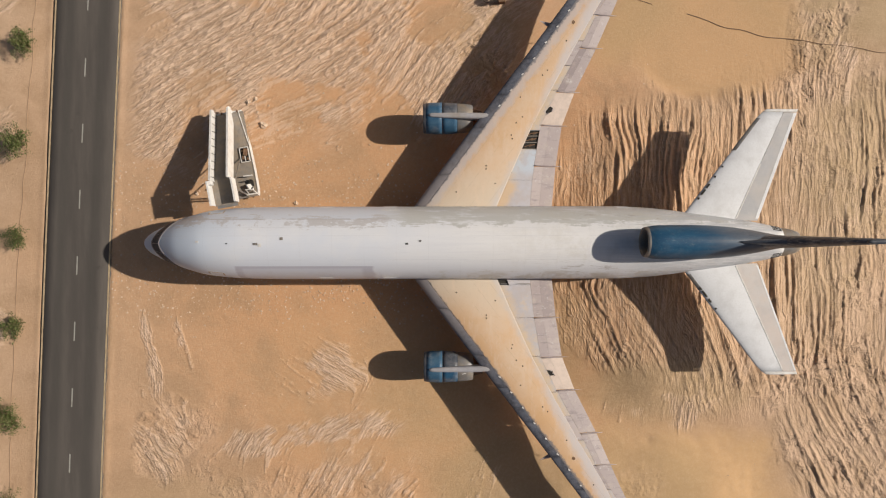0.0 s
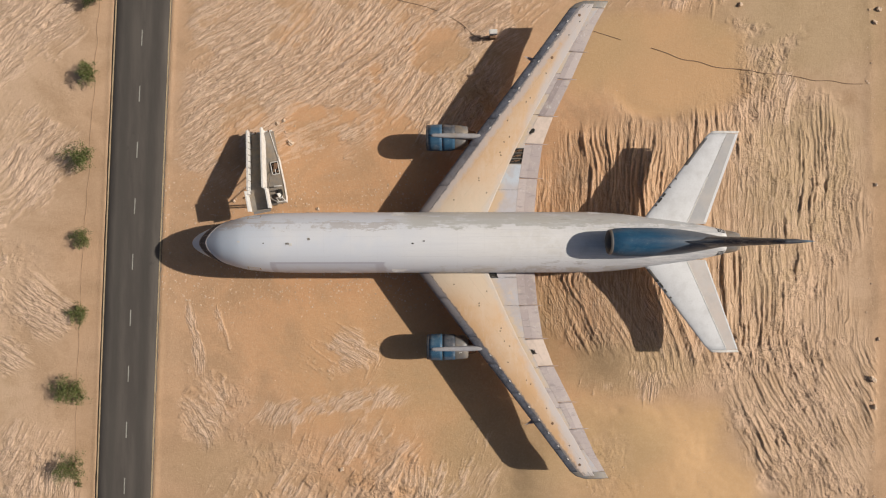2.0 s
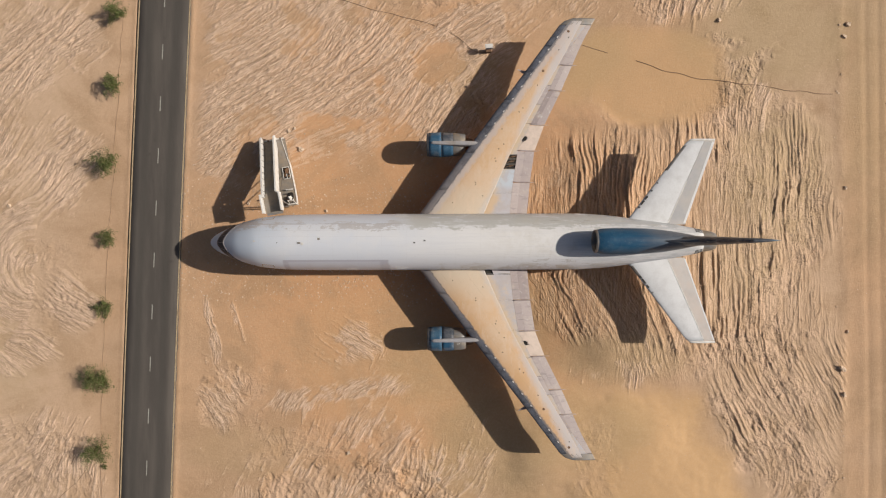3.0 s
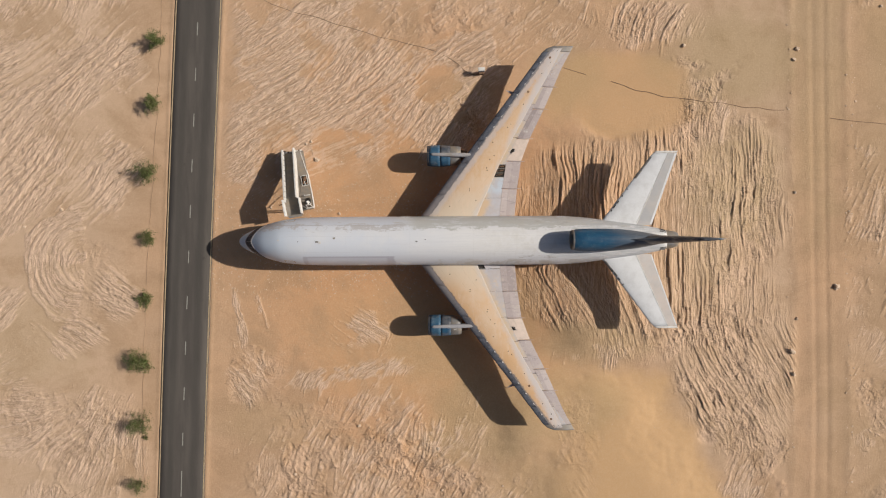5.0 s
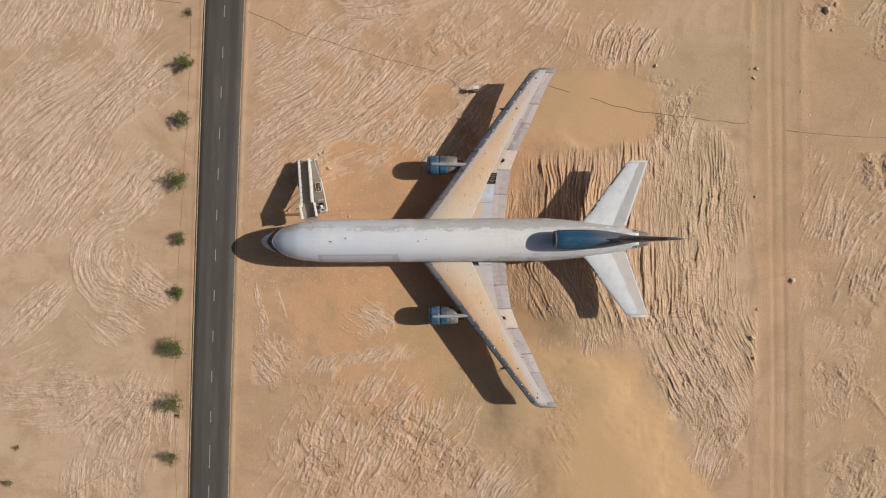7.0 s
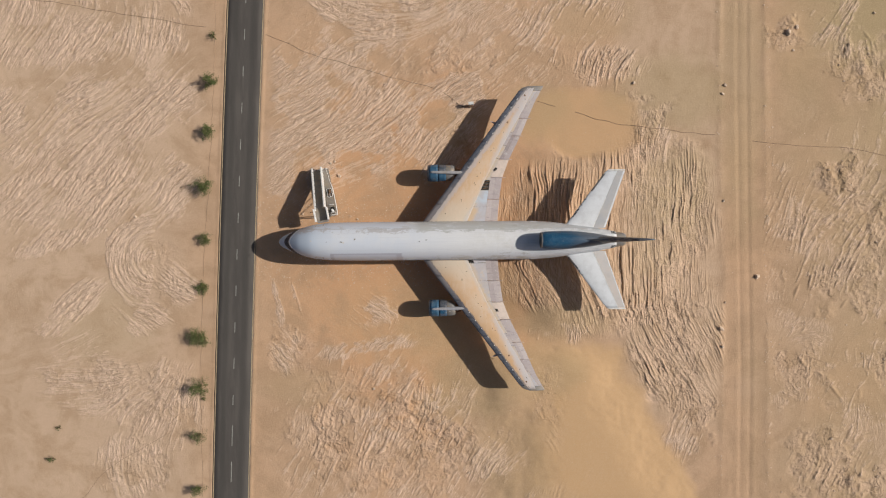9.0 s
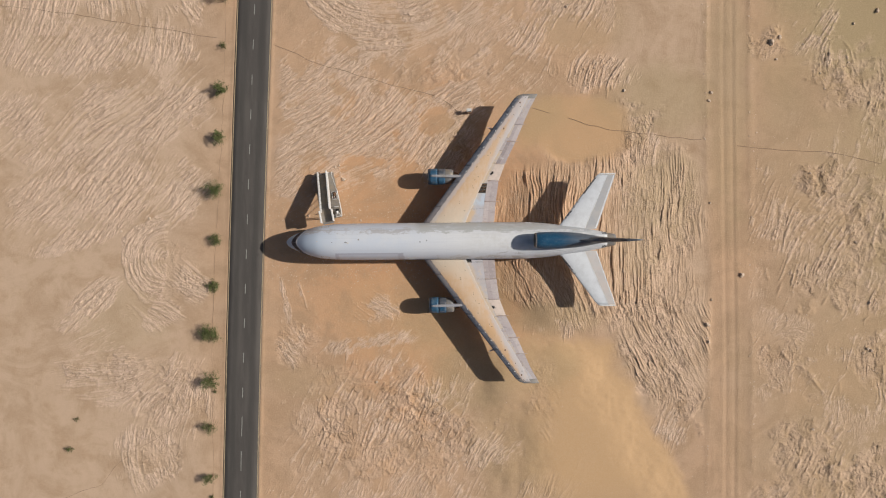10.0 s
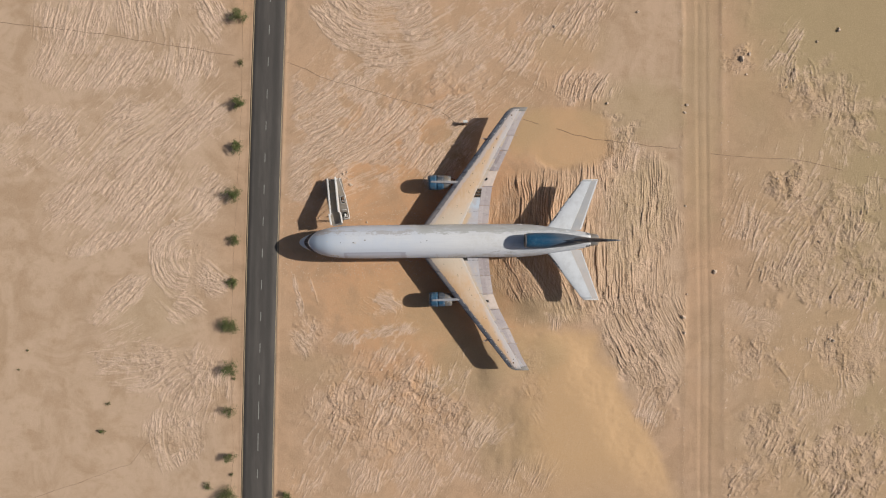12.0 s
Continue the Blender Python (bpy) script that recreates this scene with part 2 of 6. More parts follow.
def dusty_wing_material():
    """Bare wing skin under a coat of blown sand, thin and ragged along the leading edge and over the rear spar."""
    m = Nodes("dusty_wing_skin", 0.8, 0.0, 0.2)
    x, y = m.axis(0), m.math("ABSOLUTE", m.axis(1))
    front = m.math("SUBTRACT", x, m.math("MULTIPLY_ADD", y, 0.757, -7.40))
    rear = m.math("SUBTRACT", x, m.math("MULTIPLY_ADD", y, 0.505, 0.05))
    a = m.noise(0.22, 5, 0.6)
    c = m.mix(m.step(a, 0.36, 0.64), (0.66, 0.435, 0.255), (0.67, 0.50, 0.355))
    c = m.mix(m.step(m.math("MULTIPLY_ADD", m.noise(0.4, 6, 0.7), 3.0, front), 4.6, 2.6, 0.0, 0.65), c, (0.62, 0.37, 0.185))
    c = m.mix(m.step(m.noise(0.5, 6, 0.75), 0.5, 0.72, 0.0, 0.5), c, (0.60, 0.375, 0.195))
    c = m.mix(m.step(y, 7.5, 3.0, 0.0, 0.75), c, (0.62, 0.55, 0.455))
    c = m.mix(m.step(m.math("MULTIPLY_ADD", m.noise(0.7, 6, 0.75), 1.6, rear), 0.15, 0.95, 0.0, 0.75), c, (0.56, 0.52, 0.50))
    c = m.mix(m.math("MULTIPLY", m.step(y, 9.0, 15.0), m.step(m.math("MULTIPLY_ADD", m.noise(0.9, 7, 0.8), 1.8, rear), -0.2, 0.7, 0.0, 0.75)), c, (0.57, 0.53, 0.53))
    c = m.mix(m.math("MULTIPLY", m.step(m.axis(1), 2.0, 4.0), m.step(m.math("MULTIPLY_ADD", m.noise(1.1, 7, 0.8), 1.6, front), 2.9, 2.3, 0.0, 0.75)), c, (0.55, 0.50, 0.49))
    rows = m.math("ABSOLUTE", m.math("SUBTRACT", m.math("FRACT", m.math("DIVIDE", front, 1.35)), 0.5))
    c = m.mix(m.math("MULTIPLY", m.step(rows, 0.022, 0.008), m.step(m.noise(0.6, 4, 0.7), 0.4, 0.6, 0.0, 0.35)), c, (0.38, 0.29, 0.19))
    c = m.mix(m.step(m.noise(1.0, 7, 0.78, m.stretch(1.6, 0.35, 1.0)), 0.48, 0.66, 0.0, 0.45), c, (0.70, 0.55, 0.42))
    c = m.mix(m.step(m.noise(6.0, 5, 0.75), 0.54, 0.78, 0.0, 0.4), c, (0.46, 0.34, 0.23))
    c = m.mix(m.step(m.math("MULTIPLY_ADD", m.noise(1.8, 6, 0.8), 1.1, front), 1.72, 1.50, 0.0, 0.85), c, (0.20, 0.195, 0.21))
    m.bump(m.noise(3.0, 5, 0.7), 0.15, 0.03)
    return m.colour(c)


def slat_material():
    """Dull leading-edge metal, dark and blue-grey outboard, dusted over towards the roots."""
    m = Nodes("leading_edge_metal", 0.62, 0.1, 0.3)
    y = m.math("ABSOLUTE", m.axis(1))
    c = m.mix(m.step(m.noise(1.4, 6, 0.75), 0.36, 0.66), (0.155, 0.165, 0.20), (0.085, 0.085, 0.10))
    c = m.mix(m.step(m.noise(5.0, 5, 0.75), 0.5, 0.75, 0.0, 0.6), c, (0.26, 0.25, 0.26))
    dusty = m.step(m.math("MULTIPLY_ADD", m.noise(0.5, 6, 0.75), 9.0, y), 17.5, 8.0, 0.0, 0.75)
    c = m.mix(dusty, c, (0.38, 0.335, 0.325))
    m.bump(m.noise(14.0, 3), 0.15, 0.01)
    return m.colour(c)


def spoiler_material():
    """Pale blue-grey panels with sand blown over their front edge and a few rusty stains."""
    m = Nodes("spoiler_skin", 0.6, 0.0, 0.3)
    rear = m.math("SUBTRACT", m.axis(0), m.math("MULTIPLY_ADD", m.math("ABSOLUTE", m.axis(1)), 0.505, 0.05))
    c = m.mix(m.step(m.noise(0.6, 6, 0.7), 0.36, 0.66), (0.455, 0.445, 0.48), (0.44, 0.395, 0.39))
    c = m.mix(m.step(m.math("MULTIPLY_ADD", m.noise(0.9, 7, 0.78), 3.0, rear), 2.6, 1.3, 0.0, 0.9), c, (0.60, 0.455, 0.30))
    c = m.mix(m.step(m.noise(0.55, 6, 0.75), 0.54, 0.66, 0.0, 0.6), c, (0.56, 0.45, 0.34))
    y = m.axis(1)
    c = m.mix(m.math("MULTIPLY", m.math("MULTIPLY", m.step(y, 5.4, 6.2), m.step(y, 7.9, 7.5)), m.step(m.noise(0.9, 5, 0.7), 0.62, 0.45, 0.2, 0.8)), c, (0.47, 0.53, 0.60))
    c = m.mix(m.math("MULTIPLY", m.math("MULTIPLY", m.step(y, 2.0, 3.0), m.step(y, 5.3, 4.7)), m.step(m.math("MULTIPLY_ADD", m.noise(1.2, 7, 0.8), 1.6, rear), 2.3, 1.5, 0.0, 0.9)), c, (0.58, 0.42, 0.27))
    c = m.mix(m.step(m.noise(1.4, 7, 0.8), 0.64, 0.70, 0.0, 0.7), c, (0.40, 0.22, 0.13))
    c = m.mix(m.step(m.noise(9.0, 4, 0.7), 0.58, 0.75, 0.0, 0.4), c, (0.25, 0.23, 0.21))
    m.bump(m.noise(5.0, 4, 0.7), 0.15, 0.02)
    return m.colour(c)


def flap_material():
    """Mauve-grey skin, each panel faded its own way, with stains that run with the airflow."""
    m = Nodes("flap_skin", 0.6, 0.0, 0.3)
    c = m.mix(m.rand(), (0.28, 0.232, 0.232), (0.47, 0.405, 0.395))
    c = m.mix(m.step(m.noise(0.8, 7, 0.75), 0.46, 0.70, 0.0, 0.7), c, (0.50, 0.43, 0.38))
    c = m.mix(m.step(m.noise(1.0, 6, 0.75, m.stretch(0.7, 3.0, 1.0)), 0.52, 0.70, 0.0, 0.7), c, (0.24, 0.21, 0.22))
    c = m.mix(m.step(m.noise(2.2, 6, 0.8), 0.58, 0.64, 0.0, 0.5), c, (0.56, 0.54, 0.55))
    c = m.mix(m.step(m.noise(7.0, 4, 0.75), 0.60, 0.74, 0.0, 0.5), c, (0.20, 0.175, 0.16))
    m.bump(m.noise(3.0, 5, 0.7), 0.25, 0.03)
    return m.colour(c)


def blue_material(name, deep, pale, worn_from=None):
    m = Nodes(name, 0.45, 0.0, 0.4)
    c = m.mix(m.step(m.noise(1.1, 5, 0.7, m.stretch(0.5, 1.4, 1.4)), 0.38, 0.66, 0.0, 0.75), deep, pale)
    c = m.mix(m.step(m.noise(8.0, 4, 0.8), 0.62, 0.72, 0.0, 0.7), c, (0.34, 0.42, 0.46))
    c = m.mix(m.step(m.noise(0.9, 5, 0.7), 0.48, 0.70, 0.0, 0.15 if worn_from else 0.5), c, (0.25, 0.265, 0.28))
    if worn_from:
        streaks = m.noise(1.0, 6, 0.75, m.stretch(0.3, 5.0, 5.0))
        c = m.mix(m.step(m.math("MULTIPLY_ADD", streaks, 5.0, m.axis(0)), worn_from + 1.5, worn_from + 6.5, 0.0, 0.8), c, (0.135, 0.14, 0.155))
        lines = m.noise(1.0, 5, 0.7, m.stretch(0.12, 9.0, 9.0))
        c = m.mix(m.math("MULTIPLY", m.step(lines, 0.5, 0.62), m.step(m.axis(0), worn_from, worn_from + 4.0, 0.0, 0.8)), c, (0.07, 0.085, 0.11))
        c = m.mix(m.math("MULTIPLY", m.step(m.noise(14.0, 4, 0.75), 0.60, 0.68), m.step(m.axis(0), worn_from + 1.0, worn_from - 3.0, 0.0, 0.8)), c, (0.12, 0.34, 0.42))
    m.bump(m.noise(9.0, 3), 0.12, 0.01)
    return m.colour(c)


def fin_material():
    """Dark blue paint dulled to grey-brown, with pale and dark runs along the airflow."""
    m = Nodes("fin_paint", 0.5, 0.0, 0.35)
    c = m.mix(m.step(m.noise(0.7, 5, 0.7), 0.38, 0.66), (0.075, 0.085, 0.105), (0.15, 0.145, 0.145))
    runs = m.noise(1.0, 6, 0.75, m.stretch(0.14, 6.0, 2.6))
    c = m.mix(m.step(runs, 0.50, 0.64, 0.0, 0.75), c, (0.30, 0.285, 0.275))
    c = m.mix(m.step(runs, 0.46, 0.36, 0.0, 0.7), c, (0.030, 0.036, 0.048))
    c = m.mix(m.step(m.axis(0), 26.3, 27.0, 0.0, 0.8), c, (0.05, 0.13, 0.20))
    m.bump(m.noise(9.0, 3), 0.12, 0.01)
    return m.colour(c)


def asphalt_material():
    m = Nodes("asphalt", 0.9, 0.0, 0.2)
    across = m.attr("across")
    c = m.mix(m.step(m.noise(0.6, 6, 0.7, m.stretch(1.0, 0.12, 1.0)), 0.35, 0.68), (0.088, 0.078, 0.070), (0.118, 0.104, 0.092))
    for lane in (-1.55, 1.45):
        d = m.math("ABSOLUTE", m.math("SUBTRACT", across, lane))
        c = m.mix(m.step(d, 0.75, 0.15, 0.0, 0.5), c, (0.066, 0.061, 0.055))
    rim = m.step(m.math("ADD", m.math("ABSOLUTE", across), m.math("MULTIPLY", m.noise(1.2, 6, 0.75), 0.5)), 3.22, 3.45, 0.0, 0.8)
    c = m.mix(rim, c, (0.36, 0.24, 0.135))
    c = m.mix(m.step(m.noise(30.0, 3, 0.6), 0.56, 0.75, 0.0, 0.4), c, (0.15, 0.13, 0.11))
    c = m.mix(m.step(m.noise(0.35, 5, 0.8), 0.62, 0.75, 0.0, 0.5), c, (0.05, 0.045, 0.042))
    m.bump(m.noise(40.0, 3), 0.3, 0.01)
    return m.colour(c)


def leaf_material():
    m = Nodes("shrub_leaf", 0.6, 0.0, 0.3)
    r = m.island()
    c = m.mix(r, (0.070, 0.098, 0.024), (0.165, 0.175, 0.058))
    c = m.mix(m.step(r, 0.86, 0.9, 0.0, 0.7), c, (0.2, 0.16, 0.08))
    return m.colour(c)


def stone_material():
    m = Nodes("pale_stone", 0.9, 0.0, 0.2)
    c = m.mix(m.island(), (0.50, 0.35, 0.235), (0.72, 0.56, 0.42))
    c = m.mix(m.step(m.noise(6.0, 4, 0.7), 0.4, 0.7, 0.0, 0.5), c, (0.33, 0.23, 0.15))
    m.bump(m.noise(12.0, 4), 0.5, 0.03)
    return m.colour(c)


SAND = sand_material()
FUSELAGE = fuselage_material()
WING = dusty_wing_material()
ASPHALT = asphalt_material()
LEAF = leaf_material()
STONE = stone_material()
BLUE = blue_material("faded_blue_paint", (0.012, 0.06, 0.13), (0.04, 0.12, 0.20))
BLUE_PALE = blue_material("weathered_blue_paint", (0.028, 0.09, 0.165), (0.08, 0.15, 0.215))
TAIL_BLUE = blue_material("tail_blue_paint", (0.012, 0.068, 0.14), (0.022, 0.095, 0.18), 16.5)
BLUE_DARK = blue_material("dark_blue_paint", (0.055, 0.066, 0.085), (0.15, 0.145, 0.15))
FIN = fin_material()
GREY_METAL = painted("bare_grey_metal", (0.25, 0.255, 0.265), (0.16, 0.15, 0.14), 0.5, 0.35, 0.9, 0.6, (0.34, 0.27, 0.19))
SLAT = slat_material()
FLAP = flap_material()
PYLON = painted("pylon_grey", (0.43, 0.42, 0.44), (0.30, 0.29, 0.30), 0.6, 0.0, 1.1, 0.6, (0.33, 0.285, 0.24))
CREAM = painted("cream_paint", (0.60, 0.49, 0.42), (0.47, 0.385, 0.33), 0.6, 0.0, 1.3, 0.8)
SPOILER = spoiler_material()
TAIL_WHITE = painted("tail_white_paint", (0.68, 0.69, 0.71), (0.50, 0.495, 0.50), 0.5, 0.0, 0.55, 0.6, None, 0.05)
ELEVATOR = painted("elevator_grey_paint", (0.37, 0.37, 0.385), (0.47, 0.455, 0.45), 0.6, 0.0, 0.6, 0.7, (0.47, 0.435, 0.405))
ELEVATOR_PALE = painted("pale_elevator_paint", (0.52, 0.49, 0.475), (0.42, 0.39, 0.38), 0.6, 0.0, 0.7, 0.7, (0.55, 0.47, 0.42))
WHITE = painted("chipped_white_paint", (0.75, 0.735, 0.71), (0.45, 0.40, 0.34), 0.6, 0.0, 1.5, 0.5)
DECK = painted("worn_grey_deck", (0.25, 0.225, 0.20), (0.17, 0.14, 0.11), 0.75, 0.0, 2.0, 0.6, (0.33, 0.26, 0.18))
DARK = painted("dark_grime", (0.022, 0.020, 0.018), (0.055, 0.045, 0.035), 0.8, 0.0, 4.0, 0.5)
GLASS = painted("dusty_cockpit_glass", (0.040, 0.036, 0.045), (0.085, 0.078, 0.09), 0.5, 0.0, 1.5, 0.6)
RUBBER = painted("cracked_rubber", (0.03, 0.028, 0.026), (0.09, 0.075, 0.055), 0.9, 0.0, 4.0, 0.5)
LINE_PAINT = painted("worn_road_paint", (0.37, 0.36, 0.325), (0.22, 0.20, 0.17), 0.85, 0.0, 3.0, 0.7)
EDGE_PAINT = painted("sandy_edge_paint", (0.52, 0.40, 0.25), (0.27, 0.19, 0.115), 0.9, 0.0, 1.2, 0.8)
HOSE = painted("brown_hose", (0.27, 0.18, 0.115), (0.40, 0.28, 0.18), 0.85, 0.0, 1.0, 0.6)
BARK = painted("dry_bark", (0.14, 0.095, 0.06), (0.22, 0.16, 0.1), 0.9, 0.0, 8.0, 0.5)
RUST = painted("rusty_steel", (0.17, 0.095, 0.055), (0.30, 0.2, 0.13), 0.85, 0.1, 3.0, 0.6)


# ---- mesh helpers ----
def to_mesh(name, bm, material, smooth=False):
    bmesh.ops.recalc_face_normals(bm, faces=bm.faces[:])
    me = bpy.data.meshes.new(name)
    bm.to_mesh(me)
    bm.free()
    me.materials.append(material)
    if smooth:
        me.shade_smooth()
    return me


def part(name, bm, material, parent=None, label="", smooth=False):
    ob = new(name, to_mesh(name, bm, material, smooth))
    ob.parent = parent
    return tagged(ob, label)


def empty(name, m, label, category, group=""):
    ob = new(name)
    ob.matrix_basis = m
    ob.empty_display_size = 0.3
    return tagged(ob, label, category, group)


def box(bm, centre, size, turn=None, bevel=0.0):
    m = Matrix.Translation(centre) @ (turn or Matrix()) @ Matrix.Diagonal((*size, 1))
    made = bmesh.ops.create_cube(bm, size=1.0, matrix=m)["verts"]
    if bevel:
        edges = list({e for vert in made for e in vert.link_edges})
        bmesh.ops.bevel(bm, geom=edges, offset=bevel, segments=2, affect="EDGES", profile=0.6)
    return made


def tube(bm, a, b, r, sides=8, r2=None):
    a, b = Vector(a), Vector(b)
    m = Matrix.Translation((a + b) / 2) @ (b - a).to_track_quat("Z", "Y").to_matrix().to_4x4()
    bmesh.ops.create_cone(bm, cap_ends=True, segments=sides, radius1=r, radius2=r if r2 is None else r2, depth=(b - a).length, matrix=m)


def loft(bm, rings, close=True, caps=(True, True)):
    """Skin a row of closed rings of points."""
    rows = [[bm.verts.new(p) for p in ring] for ring in rings]
    n = len(rows[0])
    for one, two in zip(rows, rows[1:]):
        for i in range(n if close else n - 1):
            j = (i + 1) % n
            bm.faces.new((one[i], one[j], two[j], two[i]))
    if caps[0]:
        bm.faces.new(rows[0][::-1])
    if caps[1]:
        bm.faces.new(rows[-1])
    return rows


def turned(bm, profile, centre, sides=40, caps=(False, False)):
    """Turn a profile of (x, radius) about an axis along x."""
    cx, cy, cz = centre
    loft(bm, [[(cx + x, cy + r * math.sin(2 * math.pi * k / sides), cz + r * math.cos(2 * math.pi * k / sides)) for k in range(sides)] for x, r in profile], True, caps)


def pipe(name, points, r, material, sides=6):
    """A sagging hose or cable as a bevelled curve through points."""
    cu = bpy.data.curves.new(name, "CURVE")
    cu.dimensions, cu.bevel_depth, cu.bevel_resolution, cu.resolution_u = "3D", r, 1, 6
    sp = cu.splines.new("BEZIER")
    sp.bezier_points.add(len(points) - 1)
    for bp, co in zip(sp.bezier_points, points):
        bp.co = co
        bp.handle_left_type = bp.handle_right_type = "AUTO"
    cu.materials.append(material)
    return new(name, cu)


def lerp(x, xs, ys):
    return float(np.interp(x, xs, ys))


def curve_at(x, xs, ys):
    """Smooth (monotone) interpolation through a short table."""
    xs, ys = np.asarray(xs, float), np.asarray(ys, float)
    i = int(np.clip(np.searchsorted(xs, x) - 1, 0, len(xs) - 2))
    d = np.diff(ys) / np.diff(xs)

    def slope(k):
        if k <= 0:
            return d[0]
        if k >= len(d):
            return d[-1]
        return 0.0 if d[k - 1] * d[k] <= 0 else 2 * d[k - 1] * d[k] / (d[k - 1] + d[k])

    h = xs[i + 1] - xs[i]
    s = min(max((x - xs[i]) / h, 0.0), 1.0)
    return float((1 + 2 * s) * (1 - s) ** 2 * ys[i] + s * (1 - s) ** 2 * h * slope(i) + s * s * (3 - 2 * s) * ys[i + 1] + s * s * (s - 1) * h * slope(i + 1))


# ---- ground ----
RNG = np.random.default_rng(7)
LATTICE = RNG.random((256, 256)).astype(np.float32)


def field(u, v, seed=0):
    """Smooth value noise from 0 to 1 on arrays of coordinates."""
    u, v = u + 17.31 * seed, v + 41.77 * seed
    iu, iv = np.floor(u).astype(int), np.floor(v).astype(int)
    fu, fv = u - iu, v - iv
    fu, fv = fu * fu * (3 - 2 * fu), fv * fv * (3 - 2 * fv)
    a, b = LATTICE[iu % 256, iv % 256], LATTICE[(iu + 1) % 256, iv % 256]
    c, d = LATTICE[iu % 256, (iv + 1) % 256], LATTICE[(iu + 1) % 256, (iv + 1) % 256]
    return (a * (1 - fu) + b * fu) * (1 - fv) + (c * (1 - fu) + d * fu) * fv


def fractal(u, v, seed=0, octaves=4):
    total, weight = 0.0, 0.0
    for k in range(octaves):
        total = total + field(u * 2.03**k, v * 2.03**k, seed + 5 * k) * 0.55**k
        weight += 0.55**k
    return total / weight


def ease(x, low, high):
    s = np.clip((x - low) / (high - low), 0, 1)
    return s * s * (3 - 2 * s)


def road_x(y):
    """The road's centre line: nearly straight, with a slow bend."""
    t = np.clip(np.asarray(y, float) + 1.0, -70, 70)
    return -35.85 + 0.04195 * t + 0.000112 * t * t + (np.asarray(y, float) + 1.0 - t) * np.where(t > 0, 0.0576, 0.0263)


def spaced(fine, fine_step, mid, mid_step, far):
    """Coordinates that are dense in the middle and open out towards the horizon."""
    inner = np.arange(-fine, fine + 1e-6, fine_step)
    side = np.arange(fine + mid_step, mid + 1e-6, mid_step)
    outer = mid * (far / mid) ** (np.arange(1, 25) / 24)
    return np.concatenate([-outer[::-1], -side[::-1], inner, side, outer])


GX = spaced(46.0, 0.125, 92.0, 0.165, 3000.0)
GX = np.concatenate([GX[GX < 8.0], np.arange(8.0, 45.0, 0.085), GX[GX > 45.05]])
GY = spaced(28.0, 0.125, 56.0, 0.165, 3000.0)
PX, PY = np.meshgrid(GX, GY)
HEIGHT = np.zeros_like(PX)
CRUST = np.zeros_like(PX)
OLIVE = np.zeros_like(PX)
OCHRE = np.zeros_like(PX)
CELL = 0.1
QX, QY = np.meshgrid(np.arange(-94, 94, CELL), np.arange(-58, 58, CELL))
FLOW = np.zeros(QX.shape, complex)  # the direction of the scrapes, at twice its angle
AMOUNT, RELIEF, OPEN, SWIRL = np.zeros(QX.shape), np.zeros(QX.shape), np.full(QX.shape, 0.4), np.full(QX.shape, 0.5)
STRATA = np.zeros(QX.shape)


def window(cx, cy, reach):
    i0, i1 = np.clip(((np.array([cx - reach, cx + reach]) + 94) / CELL).astype(int), 0, QX.shape[1])
    j0, j1 = np.clip(((np.array([cy - reach, cy + reach]) + 58) / CELL).astype(int), 0, QX.shape[0])
    return slice(j0, j1), slice(i0, i1)


def scrape(cut, angle, near, mask, height, pale, gaps, swirl):
    """Add a stretch of scraping: its direction, how much crust it broke up, how deep and how gappy it is."""
    FLOW[cut] += near * np.exp(2j * angle)
    AMOUNT[cut] = np.maximum(AMOUNT[cut], pale * mask)
    RELIEF[cut] = np.maximum(RELIEF[cut], height * mask)
    OPEN[cut] += (gaps - OPEN[cut]) * mask
    SWIRL[cut] += (swirl - SWIRL[cut]) * mask


def scraped(cx, cy, rx, ry, tilt, along, height, pale, bend, ragged, gaps, swirl, seed, strata):
    cut = window(cx, cy, max(rx, ry) * 1.6)
    x, y = QX[cut], QY[cut]
    dx, dy = x - cx, y - cy
    ct, st = math.cos(radians(tilt)), math.sin(radians(tilt))
    d = np.hypot((dx * ct + dy * st) / rx, (dy * ct - dx * st) / ry)
    ca, sa = math.cos(radians(along)), math.sin(radians(along))
    a = dx * ca + dy * sa
    near = 0.02 * np.exp(-0.5 * d * d) * (1 - ease(d, 1.1, 1.55)) + (1 - ease(d, 0.6, 1.15))
    d = d + 0.7 * ragged * (fractal(x / 5.0, y / 5.0, seed + 3) - 0.5) * 2
    scrape(cut, radians(along) - np.arctan(2 * bend * a), near, 1 - ease(d, 0.3, 1.2), height, pale, gaps, swirl)
    if strata:
        STRATA[cut] = np.maximum(STRATA[cut], strata * (1 - ease(d, 0.75, 1.05)))


def patch(cx, cy, rx, ry, tilt, along, height, pale=0.6, bend=0.0, warp=1.0, ragged=0.5, gaps=0.45, seed=0, cracks=0.0):
    """A stretch of scraped, crusted ground: broken ridges that run at the angle along, inside a ragged oval."""
    scraped(cx, cy, rx, ry, tilt, along, height * (0.6 if cracks else 1.0), pale * (0.55 if cracks else 1.0), bend, ragged, gaps, max(warp, 0.85) if cracks else warp, seed, 2.0 * height if cracks else 0.0)


